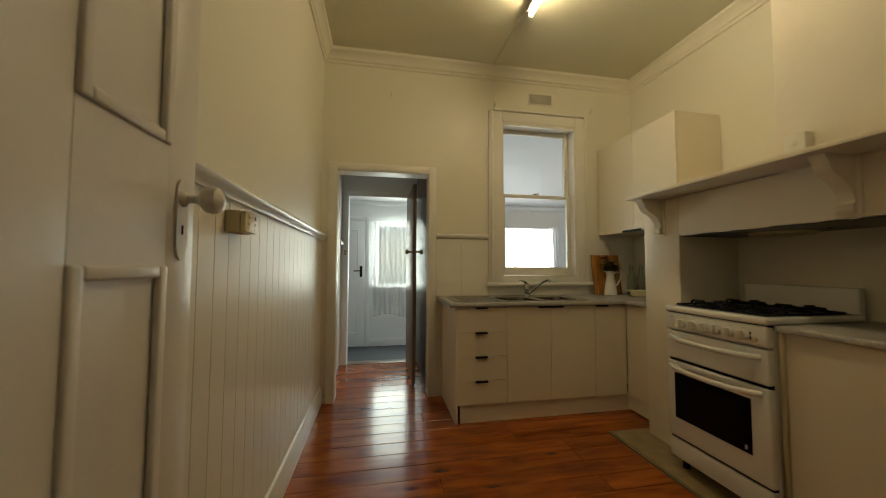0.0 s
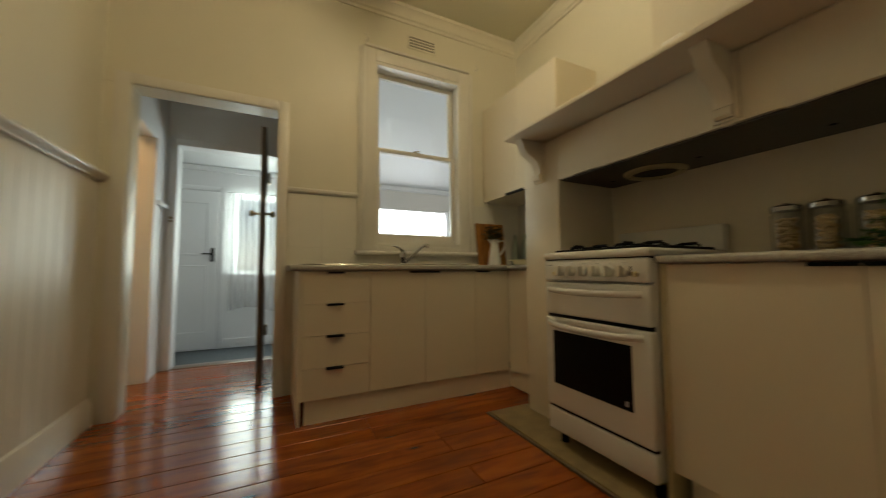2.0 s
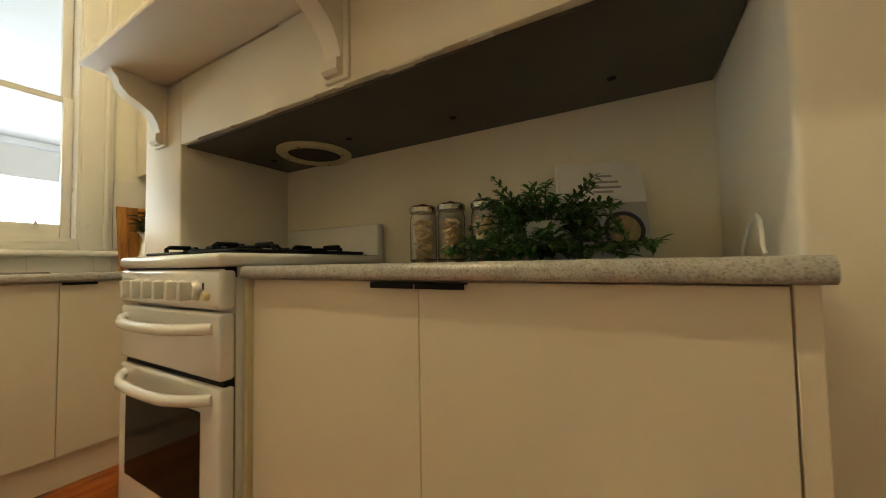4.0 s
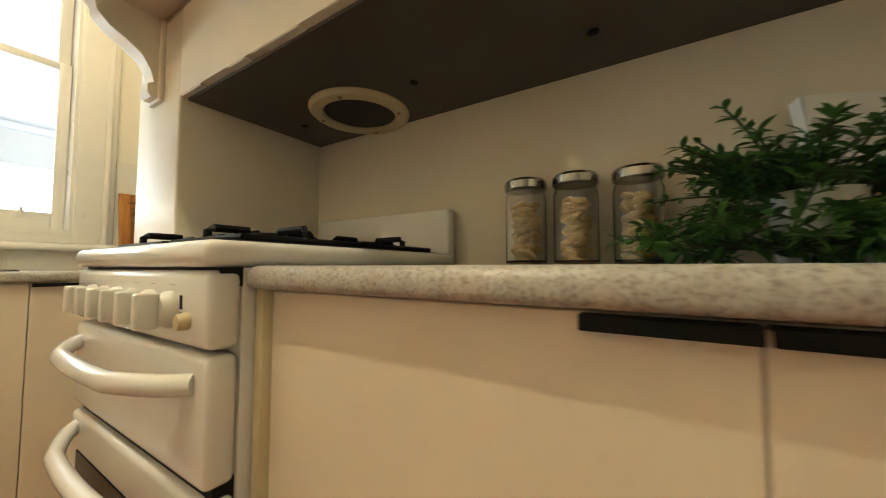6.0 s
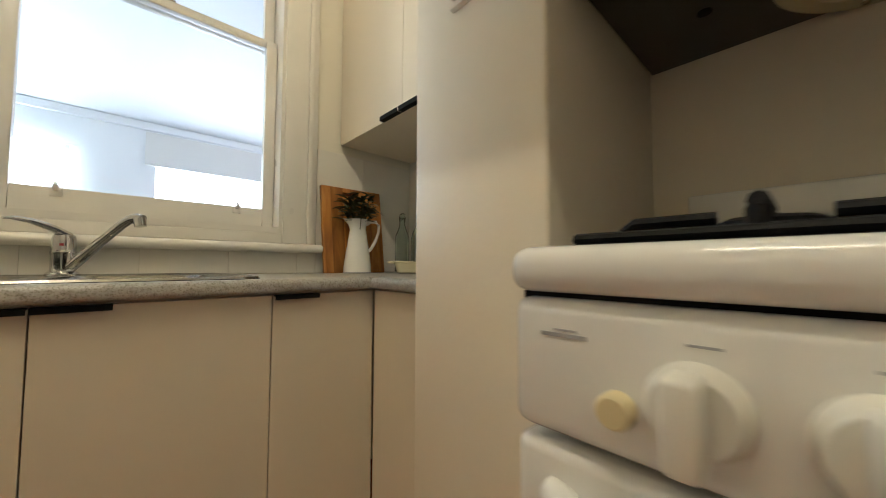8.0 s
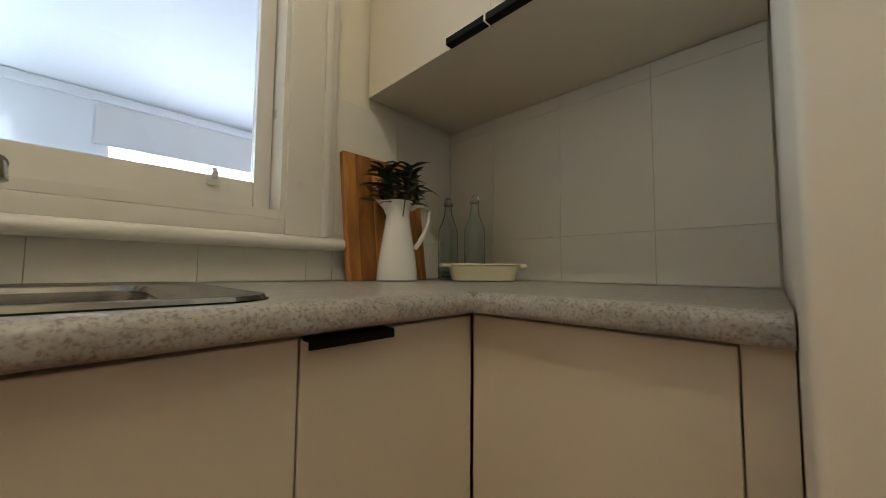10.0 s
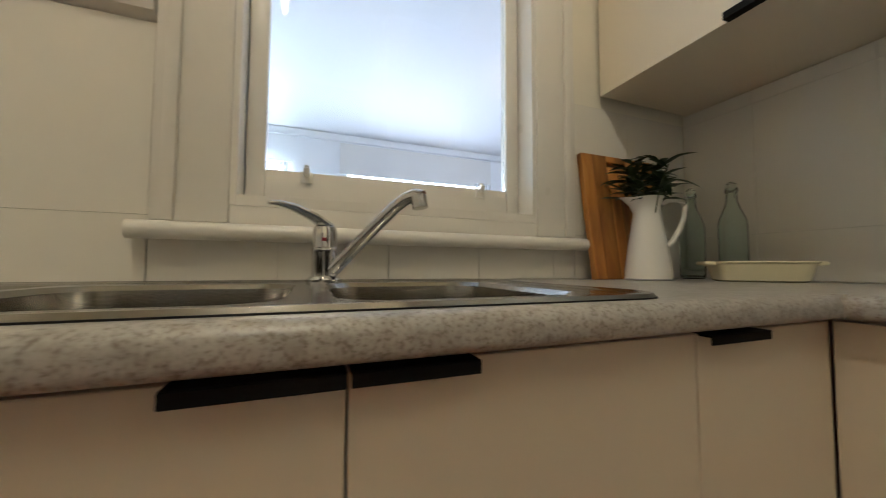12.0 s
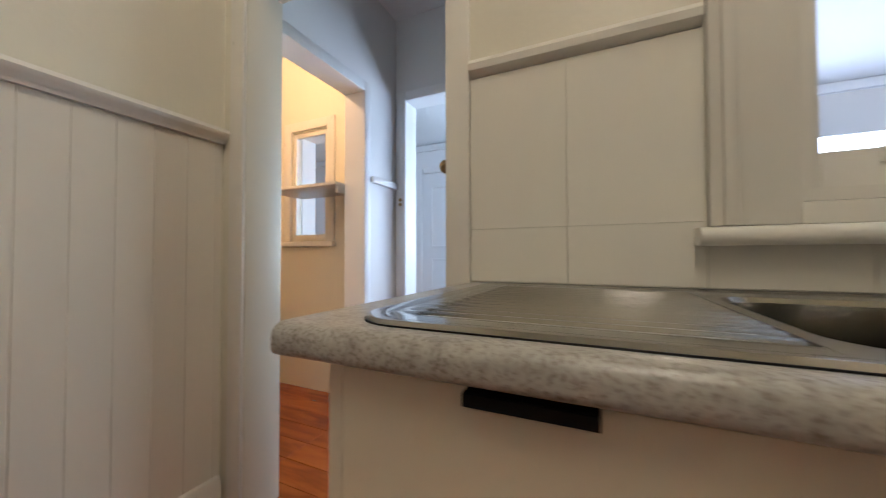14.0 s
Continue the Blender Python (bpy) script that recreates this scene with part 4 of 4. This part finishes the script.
# ---- gas cooker ----
ck = thing("gas_cooker", (1.95, 1.385, 0.012), "white upright gas cooker with black trivets and oven window", "cooker")
CY0, CY1, CX = 1.1135, 1.670, 1.672
put("body", B(CX + 0.03, CY0 + 0.006, 0.085, 2.25, CY1 - 0.006, 0.9245, 0.004), ENAMEL, ck)
for y in (CY0 + 0.04, CY1 - 0.04):
    for x in (1.74, 2.2):
        put("foot", lathe(bmesh.new(), [(0.02, 0.012), (0.02, 0.05), (0.012, 0.055), (0.012, 0.09)], 12, Matrix.Translation((x, y, 0.0))), BLACK, ck)
put("hob", B(CX - 0.018, CY0, 0.925, 2.25, CY1, 0.960, 0.014, 4), ENAMEL, ck)
put("hob_well", B(CX + 0.03, CY0 + 0.03, 0.9601, 2.20, CY1 - 0.03, 0.9625, 0.001, 1), IRON, ck)
put("splashback", B(2.252, CY0 + 0.022, 0.90, 2.29, CY1 + 0.0, 1.085, 0.006, 3), ENAMEL, ck)
put("panel_gap", B(CX + 0.002, CY0 + 0.004, 0.90, CX + 0.03, CY1 - 0.004, 0.9249), BLACK, ck)
pn = put("control_panel", B(CX - 0.012, CY0 + 0.001, 0.822, CX + 0.03, CY1 - 0.001, 0.921, 0.012, 4), ENAMEL, ck)


def turned(y, z, prof, n=24):
    return lathe(bmesh.new(), prof, n, Matrix.Translation((CX - 0.012, y, z)) @ pose(0, 0, 0, 0, -90))


for i in range(6):
    y = CY0 + 0.104 + i * 0.066
    kb = sub("knob", turned(y, 0.868, [(0.025, 0), (0.025, 0.006), (0.0225, 0.010), (0.020, 0.016), (0, 0.016)]), KNOBW, ck, pn)
    g_bm = B(CX - 0.052, y - 0.0085, 0.868 - 0.0235, CX - 0.026, y + 0.0085, 0.868 + 0.0235, 0.004, 3)
    sub("knob_grip", g_bm, KNOBW, ck, pn)
    mk = bmesh.new()
    box(mk, CX - 0.0126, y - 0.012, 0.9005, CX - 0.0118, y + 0.004, 0.902)
    sub("marking", mk, GREYINK, ck, pn)
    if i == 0:
        mk = bmesh.new()
        for dz in (-0.011, 0.011):
            box(mk, CX - 0.0128, y - 0.0345, 0.868 + dz - 0.009, CX - 0.0116, y - 0.0275, 0.868 + dz + 0.009, 0.0003, 1)
        sub("dial_mark", mk, BLACK, ck, pn, "black thermostat dial marks")
for y in (CY0 + 0.052, CY1 - 0.082):
    sub("push_button", turned(y, 0.856, [(0.011, 0), (0.011, 0.010), (0.009, 0.013), (0, 0.013)], 16), YELLOWED, ck, pn)
mk = bmesh.new()
box(mk, CX - 0.0126, CY1 - 0.062, 0.894, CX - 0.0118, CY1 - 0.028, 0.897)
box(mk, CX - 0.0126, CY1 - 0.055, 0.8985, CX - 0.0118, CY1 - 0.038, 0.900)
sub("maker_mark", mk, GREYINK, ck, pn)


def bow_handle(z, y0, y1, face):
    pts = []
    for i in range(17):
        s_ = i / 16
        y = y0 + (y1 - y0) * s_
        out = 0.042 * min(1, 4 * s_, 4 * (1 - s_)) ** 0.6 + 0.012 * math.sin(math.pi * s_)
        pts.append((face - out, y, z - 0.006 * math.sin(math.pi * s_)))
    return rod(bmesh.new(), pts, 0.0125, 12, 1.15)


gd = put("grill_door", B(CX - 0.010, CY0 + 0.002, 0.655, CX + 0.028, CY1 - 0.002, 0.815, 0.010, 4), ENAMEL, ck)
sub("handle", bow_handle(0.779, CY0 + 0.035, CY1 - 0.035, CX - 0.008), ENAMEL, ck, gd)
od = put("oven_door", B(CX - 0.010, CY0 + 0.002, 0.205, CX + 0.028, CY1 - 0.002, 0.640, 0.010, 4), ENAMEL, ck)
sub("handle", bow_handle(0.612, CY0 + 0.035, CY1 - 0.035, CX - 0.008), ENAMEL, ck, od)
sub("oven_window", B(CX - 0.0125, CY0 + 0.083, 0.318, CX - 0.0095, CY1 - 0.055, 0.575, 0.001, 1), OVENGLASS, ck, od, "black oven glass")
sub("window_mark", B(CX - 0.0134, CY0 + 0.103, 0.334, CX - 0.0126, CY0 + 0.116, 0.354), GREYINK, ck, od)
put("storage_drawer", B(CX - 0.006, CY0 + 0.004, 0.085, CX + 0.028, CY1 - 0.004, 0.194, 0.008, 3), ENAMEL, ck)
put("gap", B(CX + 0.004, CY0 + 0.01, 0.19, CX + 0.0295, CY1 - 0.01, 0.66), BLACK, ck)

for i, (bx, by) in enumerate(((1.82, 1.26), (1.82, 1.525), (2.07, 1.26), (2.07, 1.525))):
    put("burner", lathe(bmesh.new(), [(0.05, 0), (0.048, 0.010), (0.034, 0.012), (0.034, 0.020), (0.028, 0.023), (0, 0.024)], 24, Matrix.Translation((bx, by, 0.9625))), IRON, ck)
for by in (1.26, 1.525):
    tv = bmesh.new()
    z0, z1 = 0.9635, 0.988
    fx0, fx1, fy0, fy1 = 1.716, 2.175, by - 0.115, by + 0.115
    ring = [(fx0, fy0), (fx1, fy0), (fx1, fy1), (fx0, fy1)]
    for (ax, ay), (cx_, cy_) in zip(ring, ring[1:] + ring[:1]):
        rod(tv, [(ax, ay, z0 + 0.004), (cx_, cy_, z0 + 0.004)], 0.005, 8)
    for bx in (1.82, 2.07):
        for ang in (0, 90, 180, 270):
            ca, sa = math.cos(radians(ang)), math.sin(radians(ang))
            ln = 0.112 if ang in (90, 270) else 0.10
            rod(tv, [(bx + ca * ln, by + sa * ln, z0), (bx + ca * ln, by + sa * ln, z1 - 0.006), (bx + ca * (ln - 0.008), by + sa * (ln - 0.008), z1), (bx + ca * 0.035, by + sa * 0.035, z1)], 0.0065, 8)
    put("trivet", tv, IRON, ck, "black trivet")

# ---- things on the recess worktop ----
def jar(at, seed, h=0.2, r=0.047):
    rng = random.Random(seed)
    j = thing("storage_jar", at, "clear glass storage jar of dry food with a metal lid", "jar", group="storage jars")
    x, y, z = at
    T = Matrix.Translation(at)
    put("glass", lathe(bmesh.new(), [(r - 0.006, 0.0005), (r - 0.001, 0.004), (r, 0.012), (r, h - 0.045), (r - 0.004, h - 0.036), (r - 0.004, h - 0.026), (r - 0.0065, h - 0.026), (r - 0.0065, h - 0.037), (r - 0.003, h - 0.048), (r - 0.003, 0.012), (r - 0.008, 0.008), (0, 0.008)], 32, T), JARGLASS, j).visible_shadow = False
    put("lid", lathe(bmesh.new(), [(r - 0.002, h - 0.028), (r + 0.001, h - 0.024), (r + 0.001, h - 0.008), (r - 0.004, h - 0.002), (r - 0.014, h), (0, h)], 32, T), STEEL, j, "brushed metal lid")
    put("lid_knob", lathe(bmesh.new(), [(0.012, h), (0.013, h + 0.004), (0.010, h + 0.007), (0, h + 0.008)], 16, T), STEEL, j)
    c = bmesh.new()
    zz = 0.012
    while zz < h - 0.052:
        for i in range(3):
            a, rr = i * 2.1 + zz * 90 + rng.uniform(-0.5, 0.5), rng.uniform(0.012, 0.02)
            cx, cy = x + rr * math.cos(a), y + rr * math.sin(a)
            R_ = Matrix.Translation((cx, cy, z + zz)) @ Euler((rng.uniform(-0.5, 0.5), rng.uniform(-0.5, 0.5), rng.uniform(0, 6))).to_matrix().to_4x4()
            lathe(c, [(0.010, -0.007), (0.017, -0.004), (0.019, 0.001), (0.015, 0.006), (0, 0.008)], 9, R_)
        zz += 0.0115
    put("contents", c, PASTA, j, "pale brown dry biscuits")


jar((2.235, 0.914, 0.9275), 1)
jar((2.24, 0.804, 0.9275), 2)
jar((2.255, 0.686, 0.9275), 3)


def leaf_blade(bm, base, d, up, length, width, droop=0.3):
    d, up = d.normalized(), up.normalized()
    side = d.cross(up).normalized()
    up = side.cross(d).normalized()
    prev = None
    for i in range(5):
        s_ = i / 4
        wd = width * math.sin(math.pi * (0.08 + 0.9 * s_)) ** 0.9 * 0.5
        c = base + d * (length * s_) - up * (droop * length * s_ * s_)
        row = [bm.verts.new(c - side * wd + up * wd * 0.35), bm.verts.new(c), bm.verts.new(c + side * wd + up * wd * 0.35)]
        if prev:
            for k_ in range(2):
                bm.faces.new((prev[k_], prev[k_ + 1], row[k_ + 1], row[k_]))
        prev = row


def frond(leafs, stems, rng, base, d, length, count, size):
    p, pts = Vector(base), [Vector(base)]
    v = Vector(d).normalized()
    for i in range(count):
        v = (v + Vector((rng.uniform(-0.12, 0.12), rng.uniform(-0.12, 0.12), -0.07))).normalized()
        p = p + v * (length / count)
        p.z = max(p.z, 0.932)
        pts.append(p.copy())
        if i > 1:
            side = v.cross(Vector((0, 0, 1))).normalized()
            for s_ in (-1, 1):
                for _ in range(2):
                    dd_ = (v * 0.5 + side * s_ * rng.uniform(0.5, 1) + Vector((0, 0, rng.uniform(-0.5, 0.7)))).normalized()
                    leaf_blade(leafs, p, dd_, Vector((rng.uniform(-.3, .3), rng.uniform(-.3, .3), 1)), size * rng.uniform(0.7, 1.3), size * 0.42, rng.uniform(0, 0.5))
    rod(stems, pts, 0.0016, 5)


rng = random.Random(5)
pl = thing("potted_fern", (2.13, 0.47, 0.9275), "bushy green artificial fern in a small white pot", "plant")
put("pot", lathe(bmesh.new(), [(0.036, 0), (0.04, 0.003), (0.05, 0.095), (0.052, 0.1), (0.047, 0.1), (0.044, 0.085), (0, 0.083)], 28, Matrix.Translation((2.13, 0.47, 0.9275))), CERAMIC, pl)
lv, sm = bmesh.new(), bmesh.new()
for i in range(80):
    a = rng.uniform(0, 2 * math.pi)
    lift = rng.uniform(-0.15, 1.3)
    d = Vector((0.55 * math.cos(a) - 0.1, math.sin(a), lift))
    frond(lv, sm, rng, (2.13 + 0.02 * math.cos(a), 0.47 + 0.03 * math.sin(a), 1.014), d, rng.uniform(0.09, 0.17), 8, 0.021)
for i in range(64):
    y = rng.uniform(0.27, 0.68)
    frond(lv, sm, rng, (rng.uniform(2.0, 2.12), y, 0.949), Vector((rng.uniform(-0.8, 0.2), rng.uniform(-1, 1), rng.uniform(0.0, 0.6))), rng.uniform(0.06, 0.11), 6, 0.024)
put("foliage", lv, FERN, pl, smooth=80)
put("stem", sm, STEMM, pl)

# cookbook leaning on the recess wall
bk = new("cookbook")
tagged(bk, "white hardback cookbook with two food bowls on its cover, leaning upright", "book")
part("pages", B(-0.103, 0.004, 0.004, 0.104, 0.020, 0.262), PAGES, bk)
cv = part("cover", B(-0.105, 0.0, 0.0, 0.108, 0.0035, 0.266, 0.001, 1), PAPER, bk)
part("back_cover", B(-0.105, 0.0205, 0.0, 0.108, 0.024, 0.266, 0.001, 1), PAPER, bk)
part("spine", B(-0.1085, 0.0, 0.0, -0.1052, 0.024, 0.266, 0.001, 1), PAPER, bk)
part("cover_panel", B(-0.104, -0.0008, 0.004, 0.107, -0.0002, 0.150), mat("pale_grey_photo", (0.40, 0.40, 0.41), 0.35, var=0.08, scale=20), bk)
for x, z, r in ((-0.05, 0.085, 0.040), (0.045, 0.075, 0.050)):
    part("printed_bowl", lathe(bmesh.new(), [(r, 0), (r, 0.0006), (r * 0.8, 0.0007), (0, 0.0007)], 32, Matrix.Translation((x, -0.0008, z)) @ pose(0, 0, 0, 90)), BOWLINK, bk)
    part("printed_food", lathe(bmesh.new(), [(r * 0.78, 0), (r * 0.78, 0.0006), (0, 0.0006)], 32, Matrix.Translation((x, -0.0015, z)) @ pose(0, 0, 0, 90)), FOODINK, bk)
ti = bmesh.new()
for z, x0, x1 in ((0.222, -0.01, 0.03), (0.205, -0.035, 0.045), (0.190, -0.045, 0.05), (0.178, -0.02, 0.03)):
    box(ti, x0, -0.0008, z, x1, -0.0002, z + 0.006)
part("title_bars", ti, GREYINK, bk)
bk.matrix_world = pose(2.215, 0.325, 0.9275, -12, 0, -68) @ Matrix.Diagonal((1.06, 1, 1.06, 1))

c = bmesh.new()
rod(c, [(1.875, 0.10, 0.930), (1.88, 0.101, 0.94), (1.892, 0.10, 0.980), (1.915, 0.098, 0.992), (1.95, 0.098, 0.982), (1.98, 0.10, 0.949), (2.0, 0.10, 0.930)], 0.0032, 8)
solid("white_cable", c, KNOBW, "white electric cable looped on the worktop", "cable")

# ---- things on the corner worktop ----
cb = new("chopping_board")
tagged(cb, "rectangular acacia chopping board leaning on the wall", "chopping board")
edges = (0, 0.042, 0.10, 0.14, 0.18, 0.236, 0.27, 0.30)
for x0, x1 in zip(edges, edges[1:]):
    b_ = B(x0, 0, 0, x1, 0.02, 0.358 if 0.09 < x0 < 0.17 else 0.395, 0.0012, 1)
    if 0.09 < x0 < 0.17:
        box(b_, x0, 0, 0.374, x1, 0.02, 0.395, 0.0012, 1)
    part("stave", b_, BOARDWOOD, cb)
part("handle_slot", B(0.101, 0.017, 0.359, 0.179, 0.0195, 0.373), mat("slot_shadow_wood", (0.12, 0.05, 0.015), 0.6), cb)
cb.matrix_world = pose(2.052, 2.918, 0.911, -8, 0, 0)

jg = thing("enamel_jug", (2.165, 2.845, 0.9105), "white enamel jug with a curved handle", "jug")
T = Matrix.Translation((2.165, 2.845, 0.9105))
bj = lathe(bmesh.new(), [(0.056, 0), (0.059, 0.004), (0.058, 0.03), (0.050, 0.09), (0.040, 0.15), (0.034, 0.19), (0.036, 0.21), (0.043, 0.228), (0.046, 0.232), (0.043, 0.231), (0.034, 0.212), (0.031, 0.19), (0.036, 0.15), (0.045, 0.09), (0.053, 0.02), (0, 0.012)], 40, T)
for v_ in bj.verts:
    h_ = v_.co.z - 0.9105
    if h_ > 0.2:
        rel = Vector((v_.co.x - 2.165, v_.co.y - 2.845))
        dirn = rel.normalized().dot(Vector((-0.72, 0.69)))
        if dirn > 0.75:
            k_ = (dirn - 0.75) * 4 * (h_ - 0.2) / 0.03
            v_.co.x += -0.72 * 0.022 * k_
            v_.co.y += 0.69 * 0.022 * k_
            v_.co.z += 0.006 * k_
put("body", bj, CERAMIC, jg)
hx, hy = 0.72, -0.69
hp = [(0.036, 0.21), (0.055, 0.222), (0.078, 0.222), (0.092, 0.205), (0.090, 0.175), (0.078, 0.14), (0.062, 0.11), (0.050, 0.095)]
put("handle", rod(bmesh.new(), [(2.165 + hx * r0, 2.845 + hy * r0, 0.9105 + z0) for r0, z0 in hp], 0.0055, 10, 1.3), CERAMIC, jg)
put("rim_line", lathe(bmesh.new(), [(0.0565, 0.0003), (0.0598, 0.002), (0.0598, 0.005), (0.0565, 0.0055)], 40, T), GREYINK, jg)
sp = thing("leafy_sprigs", (2.165, 2.845, 1.12), "dark green leafy sprigs standing in the jug", "plant")
rng = random.Random(11)
lv, sm = bmesh.new(), bmesh.new()
for i in range(15):
    a = i * 2.4 + rng.uniform(-0.3, 0.3)
    out = rng.uniform(0.15, 1.0)
    tip = Vector((2.165 + 0.085 * out * math.cos(a), 2.845 + 0.085 * out * math.sin(a), 1.145 + rng.uniform(0.03, 0.11) * (1.25 - 0.6 * out)))
    b0 = Vector((2.165 + 0.012 * math.cos(a), 2.845 + 0.012 * math.sin(a), 1.02))
    pts = [b0, b0.lerp(tip, 0.55) + Vector((0, 0, 0.03)), tip]
    rod(sm, pts, 0.0018, 6)
    for j_ in range(8):
        q = b0.lerp(tip, 0.62 + 0.38 * j_ / 7) + Vector((0, 0, 0.016))
        ang = a + j_ * 2.2 + rng.uniform(-0.4, 0.4)
        dv = Vector((math.cos(ang), math.sin(ang), rng.uniform(-0.15, 0.7)))
        leaf_blade(lv, q, dv, Vector((0, 0, 1)), rng.uniform(0.048, 0.075), rng.uniform(0.018, 0.025), rng.uniform(0.05, 0.4))
put("foliage", lv, LEAF, sp, smooth=80)
put("stem", sm, STEMM, sp)


def bottle(at):
    o = thing("glass_bottle", at, "pale green glass swing-top bottle, empty", "bottle", group="green bottles")
    T = Matrix.Translation(at)
    put("glass", lathe(bmesh.new(), [(0.030, 0), (0.035, 0.004), (0.036, 0.015), (0.036, 0.165), (0.033, 0.185), (0.022, 0.212), (0.015, 0.235), (0.0135, 0.262), (0.016, 0.266), (0.016, 0.276), (0.011, 0.277), (0.011, 0.235), (0.019, 0.21), (0.0305, 0.183), (0.0335, 0.165), (0.0335, 0.014), (0.028, 0.006), (0, 0.009)], 32, T), GREENGLASS, o)
    put("stopper", lathe(bmesh.new(), [(0.0105, 0.272), (0.015, 0.279), (0.014, 0.290), (0.008, 0.296), (0, 0.297)], 20, T), GREENGLASS, o, "pale stopper")
    x, y, z = at
    put("wire_clip", rod(bmesh.new(), [(x - 0.017, y, z + 0.25), (x - 0.018, y, z + 0.275), (x - 0.012, y, z + 0.292), (x + 0.012, y, z + 0.292), (x + 0.018, y, z + 0.275), (x + 0.017, y, z + 0.25)], 0.0015, 6), STEEL, o)


bottle((2.445, 2.905, 0.9105))
bottle((2.468, 2.80, 0.9105))
ds = new("baking_dish")
tagged(ds, "small pale yellow ceramic baking dish with end lugs", "dish")
bd = bmesh.new()
loft(bd, [(rrect(-0.085, -0.05, 0.085, 0.05, 0.03), 0.0), (rrect(-0.093, -0.057, 0.093, 0.057, 0.034), 0.004), (rrect(-0.103, -0.066, 0.103, 0.066, 0.036), 0.046), (rrect(-0.108, -0.071, 0.108, 0.071, 0.038), 0.050), (rrect(-0.106, -0.069, 0.106, 0.069, 0.038), 0.053), (rrect(-0.098, -0.061, 0.098, 0.061, 0.034), 0.050), (rrect(-0.088, -0.052, 0.088, 0.052, 0.03), 0.010)], True)
bd.faces.new([v for v in bd.verts[:28]][::-1])
part("body", bd, BUTTER, ds)
for s_ in (-1, 1):
    part("lug", rod(bmesh.new(), [(s_ * 0.104, -0.035, 0.047), (s_ * 0.124, -0.028, 0.048), (s_ * 0.130, 0, 0.048), (s_ * 0.124, 0.028, 0.048), (s_ * 0.104, 0.035, 0.047)], 0.0055, 10), BUTTER, ds)
ds.matrix_world = pose(2.385, 2.70, 0.9105, 0, 0, -39)

# ---- pieces: tiles, wainscot boards, floor boards ----
wall_n, wall_e, wall_w = (bpy.data.objects[n] for n in ("wall_north", "wall_east", "wall_west"))


def tile_mesh(cache, kind, w_, h_):
    key = (kind, round(w_, 4), round(h_, 4))
    if key not in cache:
        g_ = 0.0003
        bm = B(g_, 0, g_, w_ - g_, 0.006, h_ - g_, 0.0007, 1) if kind == "n" else B(0, g_, g_, 0.006, w_ - g_, h_ - g_, 0.0007, 1)
        cache[key] = mesh_of("tile", bm, TILE, 0)
    return cache[key]


CT = {}


def tiles(kind, parent, fixed, us, zs):
    for u0, u1 in zip(us, us[1:]):
        for z0, z1 in zip(zs, zs[1:]):
            o = new("tile", tile_mesh(CT, kind, u1 - u0, z1 - z0))
            o.location = (u0, fixed, z0) if kind == "n" else (fixed, u0, z0)
            o.parent = parent


tiles("n", wall_n, 2.993, (0.474, 0.712, 0.974), (0.912, 1.046, 1.442))
tiles("n", wall_n, 2.993, (0.976, 1.21, 1.46, 1.71, 1.96, 2.038), (0.912, 1.008))
tiles("n", wall_n, 2.993, (2.040, 2.27, 2.552), (0.912, 1.046, 1.465))
tiles("e", wall_e, 2.553, (2.045, 2.272, 2.527, 2.782, 2.992), (0.912, 1.050, 1.458, 1.50))

CW = {}
y = YS
while y < 2.985:
    y1 = min(y + 0.098, 2.986)
    key = round(y1 - y, 4)
    if key not in CW:
        bm = bmesh.new()
        wd = y1 - y
        prism(bm, [(0, 0), (wd, 0), (wd, 0.0085), (wd - 0.0022, 0.0115), (0.0022, 0.0115), (0, 0.0085)], Matrix(((0, 0, 1, 0), (1, 0, 0, 0), (0, 1, 0, 0), (0, 0, 0, 1))), 1.30)
        CW[key] = mesh_of("lining_board", bm, GLOSSWALL, 0)
    o = new("lining_board", CW[key])
    o.location = (XL + 0.0002, y, 0.13)
    o.parent = wall_w
    y = y1

rng = random.Random(3)
CF = {}


def floor_board(x0, x1, y0, y1):
    key = (round(x1 - x0, 3), round(y1 - y0, 3))
    if key not in CF:
        CF[key] = mesh_of("floor_board", B(0.0008, 0.0015, -0.022, x1 - x0 - 0.0008, y1 - y0 - 0.0015, 0, 0.0018, 1), FLOORWOOD, 0)
    o = new("floor_board", CF[key])
    o.location = (x0, y0, rng.uniform(-0.0006, 0.0006))
    o.rotation_euler = (rng.uniform(-0.0025, 0.0025), 0, 0)
    o.parent = FLOOR


y = -1.96
PITCH = 0.14
while y < 4.14:
    y1 = min(y + PITCH, 4.154)
    lo, hi = (XL, XR) if y < 3.0 else (-0.62, 0.42)
    if y >= 3.0:
        floor_board(lo, hi, y, y1)
        if y < 4.05:
            floor_board(-1.8, -0.62, y, y1)
    else:
        right = 1.583 if -0.0 < (y + y1) / 2 < 2.115 else hi
        m_ = round(rng.choice((0.3, 0.9, 1.2, -0.1)), 2)
        floor_board(lo, m_, y, y1)
        floor_board(m_, right, y, y1)
    y = y1
